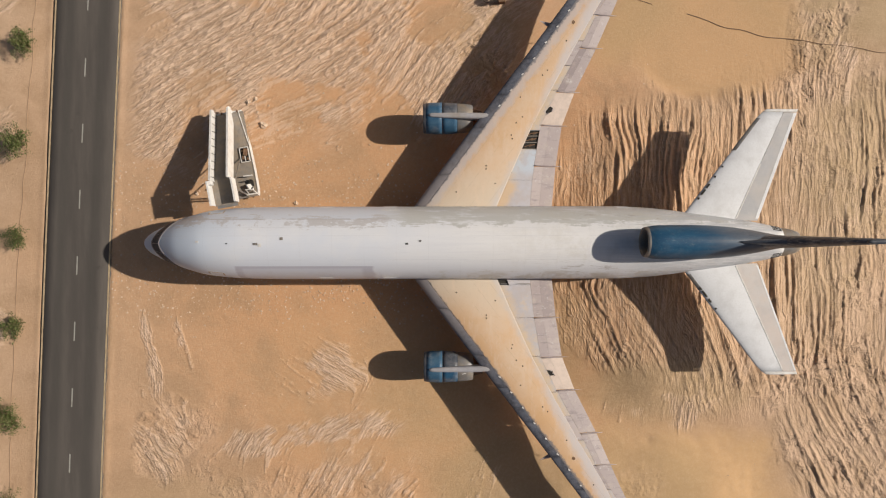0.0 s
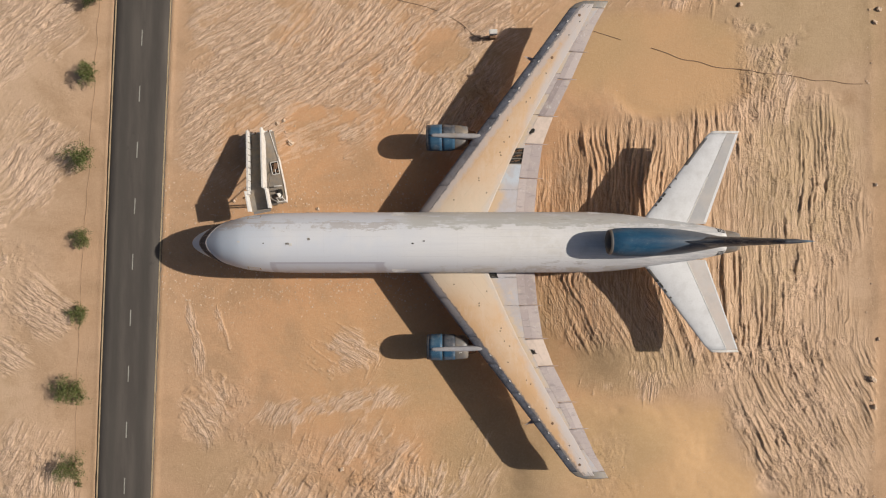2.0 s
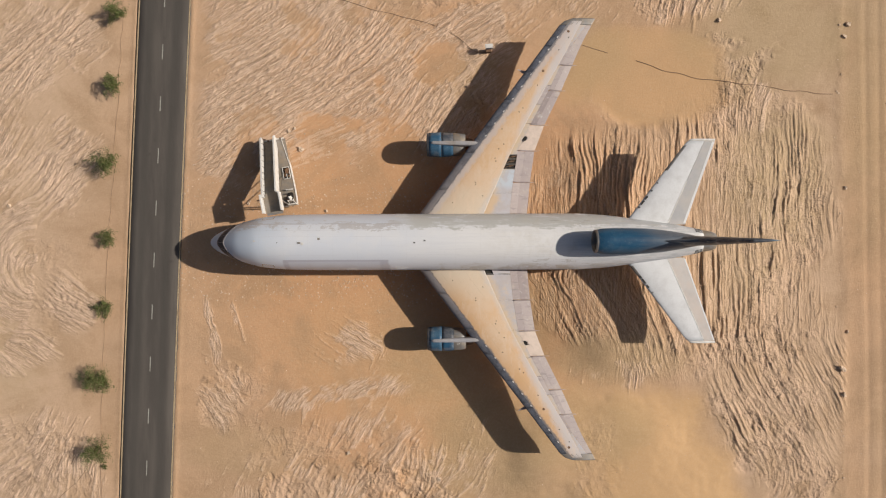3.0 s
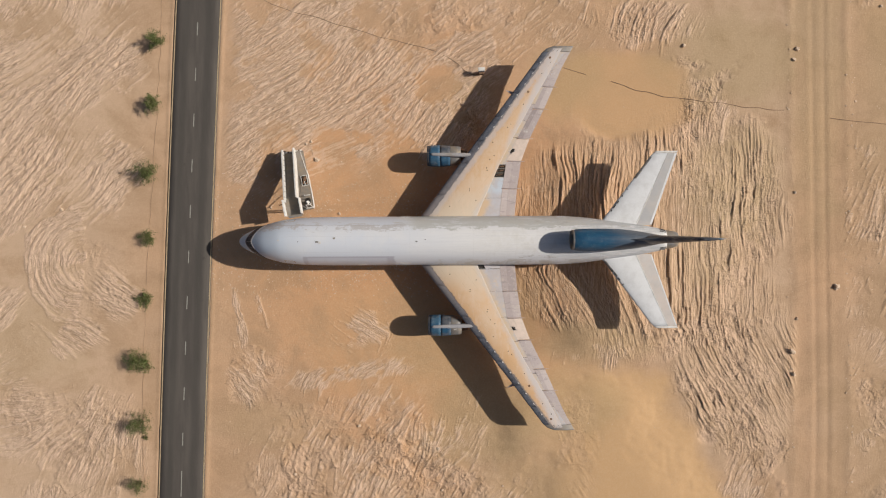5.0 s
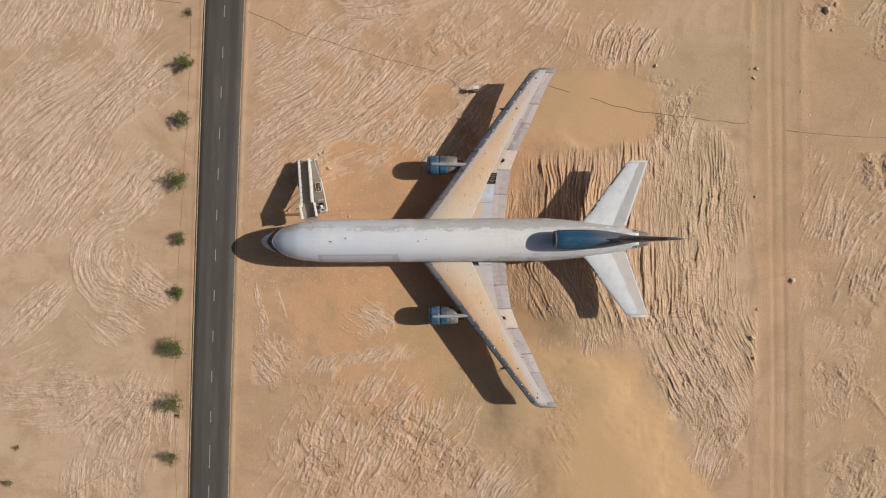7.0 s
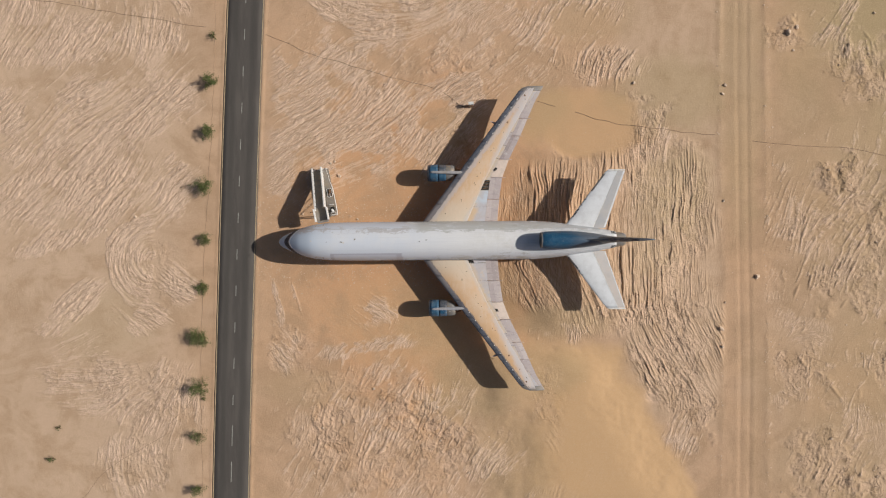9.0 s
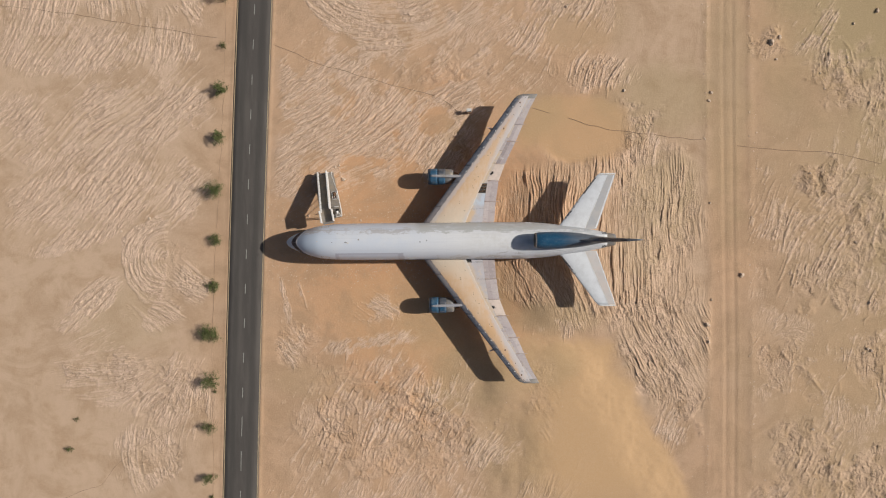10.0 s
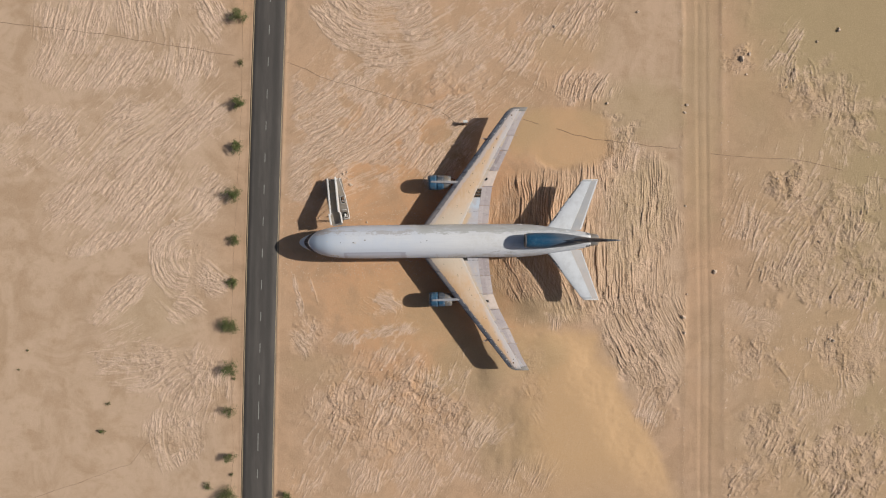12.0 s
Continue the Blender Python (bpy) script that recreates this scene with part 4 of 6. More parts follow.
near = (1 - ease(np.hypot((PX + 8) / 31, PY / 34) + 0.4 * (fractal(PX / 10, PY / 10, 78, 3) - 0.5), 0.5, 1.05)) * 0.95
OCHRE[:] = np.clip(west * np.maximum.reduce([belly, stand, near, 0.7 * lee]), 0, 1)
calm = np.clip(smooth + lee, 0, 1)
DRIFT = np.clip(smooth + 0.7 * lee + 0.35 * belly, 0, 1)
HEIGHT *= 1 - 0.85 * calm * (1 - 0.75 * ease(PY, -22, -10) * ease(-PY, 0, 4))
CRUST *= 1 - 0.85 * calm
SCRAPE *= 1 - 0.9 * calm
ZONE *= 1 - 0.9 * calm
BENCH *= 1 - 0.95 * calm
BROKEN *= 1 - 0.9 * calm
FLOWING[..., 2] *= 1 - 0.9 * calm
HOLLOW_SHADE *= 1 - 0.9 * calm
HEIGHT += 0.9 * smooth * ease(edge, -0.5, 11.0) * ease(-PY, 14, 22)
OLIVE[:] = np.maximum(ease(PX + 0.35 * PY + 30 * (fractal(PX / 14, PY / 14, 85) - 0.5), 50, 88) * 0.9, ease(PX + 16 * (fractal(PX / 11, PY / 11, 57, 3) - 0.5), 46, 66) * 0.4)
for cx, cy, rx, ry, much in ((4, -23, 13, 8, 0.5), (6, -11, 6, 7, 0.45), (-3, -14, 9, 6, 0.35), (14, 21, 6, 5, 0.35), (1, 17, 5, 6, 0.3), (17, -13, 9, 3.5, 0.45), (-58, -14, 9, 7, 0.25), (32, -2, 5, 5, 0.35), (36, 23, 11, 8, 0.5), (36, 8, 7, 10, 0.5), (47, 26, 5, 26, 0.4), (22, 37, 9, 6, 0.25), (9, -35, 8, 12, 0.3), (17, -21, 5, 4, 0.35), (-25, -24, 8, 3, 0.2)):
    d = np.hypot((PX - cx) / rx, (PY - cy) / ry) + 0.7 * (fractal(PX / 5, PY / 5, int(cx * cx + 7), 4) - 0.5)
    OLIVE[:] = np.maximum(OLIVE, much * (1 - ease(d, 0.45, 1.15)))

# the dirt track: rolled flat, with low banks and two ruts
track = PX - (47.0 - 0.006 * PY + 0.8 * (fractal(PY / 30, PY * 0 + 2, 86, 2) - 0.5))
flat = 1 - ease(np.abs(track) + 0.7 * (fractal(PX / 2, PY / 5, 87) - 0.5), 2.8, 3.8)
HEIGHT *= 1 - 0.94 * flat
CRUST *= 1 - 0.8 * flat
SCRAPE *= 1 - 0.9 * flat
ZONE *= 1 - 0.8 * flat
BENCH *= 1 - flat
BROKEN *= 1 - flat
FLOWING[..., 2] *= 1 - flat
HOLLOW_SHADE *= 1 - 0.8 * flat
HEIGHT += 0.09 * np.exp(-((np.abs(track) - 3.7) / 0.6) ** 2) * fractal(PX, PY / 2.5, 88)
for rut in (-0.75, 0.75):
    HEIGHT -= 0.035 * np.exp(-((track - rut) / 0.3) ** 2) * (0.4 + 1.2 * fractal(PX / 3, PY / 9, 91, 3))
    HEIGHT += 0.02 * np.exp(-((track - rut * 1.9) / 0.4) ** 2)
CRUST[:] = np.maximum(CRUST, 0.35 * flat * (1 - ease(np.abs(track), 1.6, 2.6)))

# the road's bed and its swept shoulders
off = PX - road_x(PY)
bed = 1 - ease(np.abs(off), 3.6, 6.0)
HEIGHT *= 1 - 0.9 * bed
CRUST *= 1 - bed
SCRAPE *= 1 - bed
ZONE *= 1 - 0.7 * bed
FLOWING[..., 2] *= 1 - bed
HOLLOW_SHADE *= 1 - bed
HEIGHT -= 0.10 * (1 - ease(np.abs(off), 2.9, 3.1))
HEIGHT += 0.05 * np.exp(-((np.abs(off) - 3.3) / 0.3) ** 2)
# everything settles to a plain far out, and under the wheels
far = ease(np.maximum(np.abs(PX) / 92, np.abs(PY) / 56), 0.97, 1.02)
HEIGHT *= 1 - far
HEIGHT += far * 4.0 * (fractal(PX / 260, PY / 260, 89, 3) - 0.5) * ease(np.hypot(PX, PY), 120, 600)
for wx, wy, wr in ((-20.5, 0.0, 1.6), (2.6, 5.6, 2.6), (2.6, -5.6, 2.6), (-21.6, 8.0, 4.6)):
    HEIGHT *= ease(np.hypot(PX - wx, PY - wy), wr * 0.6, wr)


def ground_z(x, y):
    """Height of the ground near a place."""
    i = int(np.clip(np.searchsorted(GX, x), 1, len(GX) - 1))
    j = int(np.clip(np.searchsorted(GY, y), 1, len(GY) - 1))
    return float(HEIGHT[j - 1 : j + 1, i - 1 : i + 1].mean())


def grid_mesh(name, px, py, pz, attributes, material):
    rows, cols = px.shape
    me = bpy.data.meshes.new(name)
    me.vertices.add(rows * cols)
    me.vertices.foreach_set("co", np.stack([px, py, pz], -1).astype(np.float32).ravel())
    ids = np.arange(rows * cols).reshape(rows, cols)
    quads = np.stack([ids[:-1, :-1], ids[:-1, 1:], ids[1:, 1:], ids[1:, :-1]], -1).reshape(-1, 4)
    me.loops.add(quads.size)
    me.loops.foreach_set("vertex_index", quads.ravel().astype(np.int32))
    me.polygons.add(len(quads))
    me.polygons.foreach_set("loop_start", (np.arange(len(quads)) * 4).astype(np.int32))
    me.update(calc_edges=True)
    me.shade_smooth()
    for key, values in attributes.items():
        if values.ndim == 3:
            me.attributes.new(key, "FLOAT_VECTOR", "POINT").data.foreach_set("vector", values.astype(np.float32).ravel())
            continue
        me.attributes.new(key, "FLOAT", "POINT").data.foreach_set("value", values.astype(np.float32).ravel())
    me.materials.append(material)
    return me


# pinker soil behind the tail; west of the road, haze painted into the colour
PINK = np.maximum(0.75 * ease(PX + 6 * (fractal(PX / 6, PY / 6, 58, 3) - 0.5), 24, 31) * ease(PY, -34, -27) * (1 - ease(PX, 42, 45)) * (1 - calm), ease(-PX + 10 * (fractal(PX / 20, PY / 20, 69) - 0.5), 34, 52))
ground = new("ground", grid_mesh("ground", PX, PY, HEIGHT, {"crust": CRUST, "olive": OLIVE, "ochre": OCHRE, "drift": DRIFT, "scrape": SCRAPE, "hollow_shade": HOLLOW_SHADE, "pink": PINK, "zone": ZONE, "flowing": FLOWING, "lean": onto_ground(lean), "bench": BENCH, "rubble": BROKEN}, SAND))
tagged(ground, "tan desert sand with pale scraped crusts and ridges", "ground", kind="structure")

# ---- road ----
ry = np.concatenate([np.arange(-2400, -80, 60.0), np.arange(-80, 80.1, 1.0), np.arange(140, 2401, 60.0)])
rs = np.array([-3.17, -3.12, -2.0, -1.0, 0.0, 1.0, 2.0, 3.12, 3.17])
RY, RS = np.meshgrid(ry, rs, indexing="ij")
ragged_edge = np.where(np.abs(RS) > 2.9, 0.12 * (fractal(RY / 1.5, RS * 0 + RS, 15, 2) - 0.5), 0.0)
RZ = 0.06 - 0.012 * np.abs(RS) / 3 - np.where(np.abs(RS) > 3.14, 0.16, 0.0)
road = new("road", grid_mesh("road", road_x(RY) + RS + ragged_edge, RY, RZ, {"across": RS}, ASPHALT))
tagged(road, "two-lane grey asphalt road with sand along its edges", "road", kind="structure")


def strip(name, s0, s1, y0, y1, step, material, label=""):
    """A painted strip on the road from y0 to y1, between two offsets from its centre line."""
    bm = bmesh.new()
    ys = np.arange(y0, y1 + step * 0.5, step)
    top = 0.068
    rows = [[bm.verts.new((float(road_x(y)) + s, y, top - dz)) for s, dz in ((s0, 0.015), (s0, 0), (s1, 0), (s1, 0.015))] for y in ys]
    for one, two in zip(rows, rows[1:]):
        for i in range(3):
            bm.faces.new((one[i], one[i + 1], two[i + 1], two[i]))
    bm.faces.new(rows[0])
    bm.faces.new(rows[-1][::-1])
    return part(name, bm, material, road, label)


strip("edge_line", -2.98, -2.85, -180, 180, 1.5, EDGE_PAINT, "worn sandy edge line")
strip("edge_line", 2.85, 2.98, -180, 180, 1.5, EDGE_PAINT, "worn sandy edge line")
for k in range(-22, 23):
    strip("lane_dash", -0.055, 0.055, 4.2 + 6.0 * k - (1.7 if k in (-6, -7) else 0.95), 4.2 + 6.0 * k + (1.7 if k in (-6, -7) else 0.95), 0.85, LINE_PAINT)


# ---- airliner: a three-engined wide-body, derelict, leaning a little onto its left wing ----
plane = empty("airliner", pose(0, 0.08, 0, 0.4, 0, 0), "derelict white three-engined airliner with blue engines and dusty wings", "airplane")

FX = (-27.85, -27.7, -27.2, -26.4, -25.4, -23.9, -21.6, -18.8, -15.0, 8.0, 11.0, 13.5, 15.5, 17.4, 19.5, 21.6, 23.2, 24.4, 25.2)
FW = (0.02, 0.37, 0.83, 1.24, 1.63, 2.16, 2.69, 2.93, 3.0, 3.0, 2.99, 2.88, 2.68, 2.40, 2.10, 1.78, 1.48, 1.22, 1.05)
FT = (4.02, 4.42, 4.90, 5.50, 6.25, 7.15, 7.80, 7.98, 8.0, 8.0, 8.0, 8.0, 8.0, 7.98, 7.92, 7.82, 7.68, 7.52, 7.40)
FB = (3.98, 3.60, 3.15, 2.78, 2.50, 2.22, 2.04, 2.0, 2.0, 2.0, 2.25, 2.75, 3.2, 3.7, 4.2, 4.65, 4.95, 5.15, 5.25)


def hull(x, turn, lift=0.0):
    """A point of the fuselage's skin; turn is the angle from the top, to the right wing positive."""
    w, t, b = curve_at(x, FX, FW), curve_at(x, FX, FT), curve_at(x, FX, FB)
    c, h = (t + b) / 2, (t - b) / 2
    return (x, (w + lift) * math.sin(turn), c + (h + lift) * math.cos(turn))


def skin_patch(bm, x0, x1, a0, a1, lift=0.012, depth=0.03, nx=6, na=6):
    """A panel on the fuselage, from x0 to x1 (functions of the angle) and between two angles, standing a little proud."""
    up, low = [], []
    for i in range(na + 1):
        a = a0 + (a1 - a0) * i / na
        xa, xb = (x0(a), x1(a)) if callable(x0) else (x0, x1)
        up.append([bm.verts.new(hull(xa + (xb - xa) * k / nx, a, lift)) for k in range(nx + 1)])
        low.append([bm.verts.new(hull(xa + (xb - xa) * k / nx, a, lift - depth)) for k in range(nx + 1)])
    for i in range(na):
        for k in range(nx):
            bm.faces.new((up[i][k], up[i][k + 1], up[i + 1][k + 1], up[i + 1][k]))
    for i in range(na):
        bm.faces.new((up[i][0], up[i + 1][0], low[i + 1][0], low[i][0]))
        bm.faces.new((up[i][nx], up[i + 1][nx], low[i + 1][nx], low[i][nx]))
    for k in range(nx):
        bm.faces.new((up[0][k], up[0][k + 1], low[0][k + 1], low[0][k]))
        bm.faces.new((up[na][k], up[na][k + 1], low[na][k + 1], low[na][k]))


bm = bmesh.new()
xs = list(np.concatenate([np.linspace(-27.85, -26.9, 11)[:-1], np.linspace(-26.9, -18, 27)[:-1], np.linspace(-18, 8, 27)[:-1], np.linspace(8, 24.4, 29)]))
loft(bm, [[hull(x, 2 * math.pi * k / 64) for k in range(64)] for x in xs])
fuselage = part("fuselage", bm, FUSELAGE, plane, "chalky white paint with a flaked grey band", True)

# cockpit windscreen: six dark panes in a swept band, with thin posts between them
front = lambda a: -26.62 + 2.0 * (abs(a) / 1.6) ** 1.7
back = lambda a: front(a) + 0.80 + 0.2 * abs(a)
for k in range(6):
    a0, a1 = -1.56 + k * 0.52, -1.56 + (k + 1) * 0.52
    bm = bmesh.new()
    skin_patch(bm, front, back, a0 + 0.015, a1 - 0.015, 0.035, 0.07, 6, 8)
    part("windscreen_pane", bm, GLASS, fuselage, "dark cockpit glass", True)
bm = bmesh.new()
skin_patch(bm, lambda a: front(a) - 0.10, lambda a: back(a) + 0.08, -1.62, 1.62, 0.018, 0.05, 8, 40)
part("windscreen_frame", bm, SLAT, fuselage, "grey metal windscreen frame", True)

# roof hatches and drain holes along the crown
for x, a, sx, sa, material in ((-17.35, -0.03, 0.34, 0.06, GREY_METAL), (-17.0, -0.06, 0.26, 0.09, WHITE), (-15.3, 0.11, 0.24, 0.07, GREY_METAL), (-5.5, -0.03, 0.2, 0.04, DARK), (-4.45, 0.045, 0.18, 0.035, DARK),
                               (-22.0, 0.04, 0.26, 0.06, WHITE), (-19.6, -0.02, 0.12, 0.025, DARK)):
    bm = bmesh.new()
    skin_patch(bm, x - sx / 2, x + sx / 2, a - sa / 2, a + sa / 2, 0.03, 0.06, 2, 2)
    part("roof_hatch", bm, material, fuselage)
# doors and passenger windows on both flanks
for side in (1, -1):
    for x in (-21.9, -12.2, -7.0, 12.0):
        bm = bmesh.new()
        skin_patch(bm, x - 0.53, x + 0.53, side * 1.22, side * 1.78, 0.014, 0.03, 3, 6)
        part("door", bm, TAIL_WHITE, fuselage)
    for k in range(50):
        x = -19.8 + k * 0.62
        if min(abs(x - d) for d in (-12.2, -7.0)) < 0.75:
            continue
        bm = bmesh.new()
        skin_patch(bm, x - 0.14, x + 0.14, side * 1.53, side * 1.63, 0.004, 0.02, 1, 2)
        part("cabin_window", bm, GLASS, fuselage)
    # outline of the front door, seen from above as a thin bracket
    for x0, x1, a0, a1 in ((-21.6, -20.3, 1.02, 1.035), (-21.6, -21.52, 1.035, 1.2), (-20.38, -20.3, 1.035, 1.2)):
        bm = bmesh.new()
        skin_patch(bm, x0, x1, side * a0, side * a1, 0.012, 0.02, 3, 2)
        part("door_outline", bm, EDGE_PAINT, fuselage)
    # bracket outlines of the wing-root escape hatches
    for x0, x1, a in ((-7.6, -6.2, 1.05), (-7.6, -6.2, 1.13)):
        bm = bmesh.new()
        skin_patch(bm, x0, x1, side * a, side * (a + 0.012), 0.01, 0.02, 3, 1)
        part("hatch_outline", bm, WHITE, fuselage)

# ---- wings ----
LEAD = ((2.2, 3.1, 10.5, 17.6, 22.9, 23.35, 23.62), (-5.75, -5.05, 0.52, 5.95, 9.95, 10.5, 11.3))
TRAIL = ((2.2, 3.2, 6.2, 9.7, 12.5, 16.15, 21.2, 23.62), (6.6, 6.65, 6.9, 7.4, 8.45, 10.25, 12.45, 13.8))
SPAR = ((2.2, 3.2, 6.5, 9.7, 13.0, 16.5, 20.0, 23.62), (1.5, 1.95, 3.4, 4.85, 6.6, 8.55, 10.6, 12.5))


def lead(y):
    return lerp(y, *LEAD)


def trail(y):
    return lerp(y, *TRAIL)


def nose_back(y):
    return lead(y) + lerp(y, (2.2, 10, 23.62), (1.0, 0.98, 0.72))


def spar(y):
    return lerp(y, *SPAR)


def hinge(y):
    return trail(y) - lerp(y, (2.2, 9.7, 12.5, 18.8, 23.62), (1.95, 1.85, 1.55, 1.25, 0.45))


def wing_z(x, y, upper):
    """Height of the wing's upper or lower skin."""
    a, b = lead(y), trail(y)
    s = min(max((x - a) / (b - a), 0.0), 1.0)
    thick = lerp(y, (2.2, 10.0, 23.62), (0.125, 0.105, 0.085)) * (b - a)
    t = 5 * thick * (0.2969 * math.sqrt(s) - 0.126 * s - 0.3516 * s**2 + 0.2843 * s**3 - 0.1015 * s**4)
    middle = 3.72 + 0.06 * (y - 3.0) + 0.03 * (b - a) * (1 - (2 * s - 0.7) ** 2) * 0.5
    return middle + (t * 1.05 if upper else -t * 0.85)


def wing_slab(bm, side, x0, x1, y0, y1, nx=6, ny=6, lift=0.0, drop=0.0, thin=None):
    """A piece of the wing between two lines along the span; drop lowers its rear edge, thin makes it a sheet."""
    def at(y, s, upper):
        x = x0(y) + (x1(y) - x0(y)) * s
        z = wing_z(x, y, True) + lift - drop * s if upper or thin else wing_z(x, y, False) + lift - drop * s
        if thin and not upper:
            z -= thin
        return (x, side * y, z)
    ys = [y0 + (y1 - y0) * i / ny for i in range(ny + 1)]
    ss = [0.5 - 0.5 * math.cos(math.pi * i / nx) for i in range(nx + 1)]
    rings = [[at(y, s, True) for s in ss] + [at(y, s, False) for s in reversed(ss)] for y in ys]
    loft(bm, rings)
    bmesh.ops.remove_doubles(bm, verts=bm.verts[:], dist=0.0008)


def gap(line, dx):
    return lambda y: line(y) + dx


FAIRINGS = (6.4, 9.75, 12.5, 16.1, 18.75)
for side in (1, -1):
    bm = bmesh.new()
    wing_slab(bm, side, gap(nose_back, 0.0), spar, 2.2, 23.3, 12, 44)
    wing = part("wing", bm, WING, plane, "wing skin under a coat of tan sand", True)
    wing.matrix_basis = Matrix.Diagonal((1, 1.010 if side > 0 else 0.996, 1, 1))
    # leading-edge slats, in lengths
    for y0, y1 in ((2.9, 5.61), (5.63, 9.51), (9.53, 12.21), (12.23, 15.11), (15.13, 18.01), (18.03, 20.71), (20.73, 22.9)):
        bm = bmesh.new()
        wing_slab(bm, side, lead, gap(nose_back, -0.015), y0, y1, 8, 8, 0.010)
        part("slat", bm, SLAT, wing, "dark grey bare-metal leading edge", True)
    bm = bmesh.new()
    wing_slab(bm, side, lead, gap(trail, 0.0), 22.92, 23.6, 10, 8)
    part("wing_tip", bm, GREY_METAL, wing, "grey wing tip", True)
    # pale track brackets along the slats' rear edge
    for k in range(9):
        y = 11.3 + k * 1.29
        bm = bmesh.new()
        x = nose_back(y)
        box(bm, (x - 0.02, side * y, wing_z(x, y, True) + 0.03), (0.20, 0.10, 0.05), pose(0, 0, 0, 0, 0, side * 37), 0.015)
        part("slat_bracket", bm, WHITE, wing)
    # fixed rear structure, seen in the bays where panels are gone
    bm = bmesh.new()
    wing_slab(bm, side, gap(spar, 0.02), gap(hinge, -0.02), 2.6, 22.9, 4, 30, -0.16, 0.0, 0.1)
    part("rear_bay", bm, DARK, wing, "dark open bay behind the rear spar")
    # spoilers and rear panels; some are missing
    panels = [(3.0, 5.2), (5.22, 7.75), (9.35, 12.6), (12.64, 14.6), (14.64, 16.6), (16.64, 18.7), (18.74, 20.7), (20.74, 22.9)]
    if side < 0:
        panels[:3] = [(3.6, 6.35), (6.37, 9.6), (9.63, 12.6)]
    for n, (y0, y1) in enumerate(panels):
        bm = bmesh.new()
        wing_slab(bm, side, gap(spar, 0.008), gap(hinge, -0.015), y0, y1, 4, 4, 0.004, 0.0, 0.07)
        part("spoiler", bm, SPOILER if n not in (4, 6) else FLAP, wing, "pale grey spoiler panel")
    if side < 0:
        bm = bmesh.new()
        wing_slab(bm, side, gap(spar, 0.8), gap(hinge, -0.015), 2.7, 3.58, 4, 3, 0.004, 0.0, 0.07)
        part("spoiler", bm, SPOILER, wing, "pale grey spoiler panel")
    # ribs across the open bays
    for y in ((7.78, 8.3, 8.85, 9.32) if side > 0 else (3.1, 3.5)):
        bm = bmesh.new()
        xa, xb = spar(y), hinge(y)
        box(bm, ((xa + xb) / 2, side * y, wing_z((xa + xb) / 2, y, True) - 0.07), (xb - xa, 0.06, 0.14))
        part("rib", bm, GREY_METAL, wing)
    for y in ((8.1, 8.6, 9.1) if side > 0 else (3.3,)):
        bm = bmesh.new()
        xa = (spar(y) + hinge(y)) / 2
        box(bm, (xa + 0.12, side * y, wing_z(xa, y, True) - 0.09), (0.5, 0.1, 0.08), pose(0, 0, 0, 0, 0, 20), 0.02)
        tube(bm, (xa - 0.5, side * (y - 0.15), wing_z(xa, y, True) - 0.06), (xa + 0.1, side * (y + 0.1), wing_z(xa, y, True) - 0.06), 0.035)
        part("actuator", bm, RUST, wing)
    # a hole torn through one panel, with a curled rim
    bm = bmesh.new()
    hy, hx = 11.05, spar(11.05) + (0.62 if side > 0 else 0.75)
    hz = wing_z(hx, hy, True) + 0.008
    rag = random.Random(5 + side)
    ring = [(hx + r * 0.40 * math.cos(t), side * hy + r * 0.36 * math.sin(t)) for t, r in ((2 * math.pi * k / 16, rag.uniform(0.6, 1.1)) for k in range(16))]
    loft(bm, [[(x, y, hz - 0.03) for x, y in ring], [(x, y, hz + 0.006) for x, y in ring]])
    part("torn_hole", bm, DARK, wing, "ragged black hole in the panel")
    for k in range(0, 16, 3):
        bm = bmesh.new()
        x, y = ring[k]
        box(bm, (x, y, hz + 0.02), (0.14, 0.09, 0.05), pose(0, 0, 0, 20, 10, 360 * k / 16), 0.01)
        part("curled_edge", bm, FLAP, wing)
    # flaps in two rows, and the aileron
    for n, (y0, y1) in enumerate(((3.05, 6.32), (6.46, 9.68), (9.82, 12.42), (12.58, 16.02), (16.18, 18.68))):
        vane = lambda y: hinge(y) + (trail(y) - hinge(y)) * 0.42
        material = CREAM if n == 2 else FLAP
        bm = bmesh.new()
        wing_slab(bm, side, hinge, gap(vane, -0.006), y0, y1, 4, 5, -0.015, 0.015)
        part("flap_vane", bm, FLAP if n != 2 else CREAM, wing)
        bm = bmesh.new()
        wing_slab(bm, side, vane, trail, y0, y1, 4, 5, -0.026, 0.05)
        part("flap", bm, material, wing, "cream white flap" if n == 2 else "mauve-grey weathered flap")
    bm = bmesh.new()
    wing_slab(bm, side, hinge, trail, 18.82, 22.9, 4, 6, -0.01, 0.03)
    part("aileron", bm, FLAP, wing, "light grey aileron")
    # flap track fairings: thin pointed pods that end behind the trailing edge
    for y in FAIRINGS:
        bm = bmesh.new()
        x0, x1 = hinge(y) - 0.1, trail(y) + 0.55
        rings = []
        for s, r in ((0.0, 0.03), (0.15, 0.08), (0.45, 0.12), (0.75, 0.08), (1.0, 0.012)):
            x = x0 + (x1 - x0) * s
            zc = wing_z(min(x, trail(y)), y, True) - 0.10 * s
            rings.append([(x, side * y + r * 0.6 * math.cos(t), zc + r * math.sin(t)) for t in np.linspace(0, 2 * math.pi, 9)[:-1]])
        loft(bm, rings)
        part("flap_track_fairing", bm, FLAP, wing, "", True)
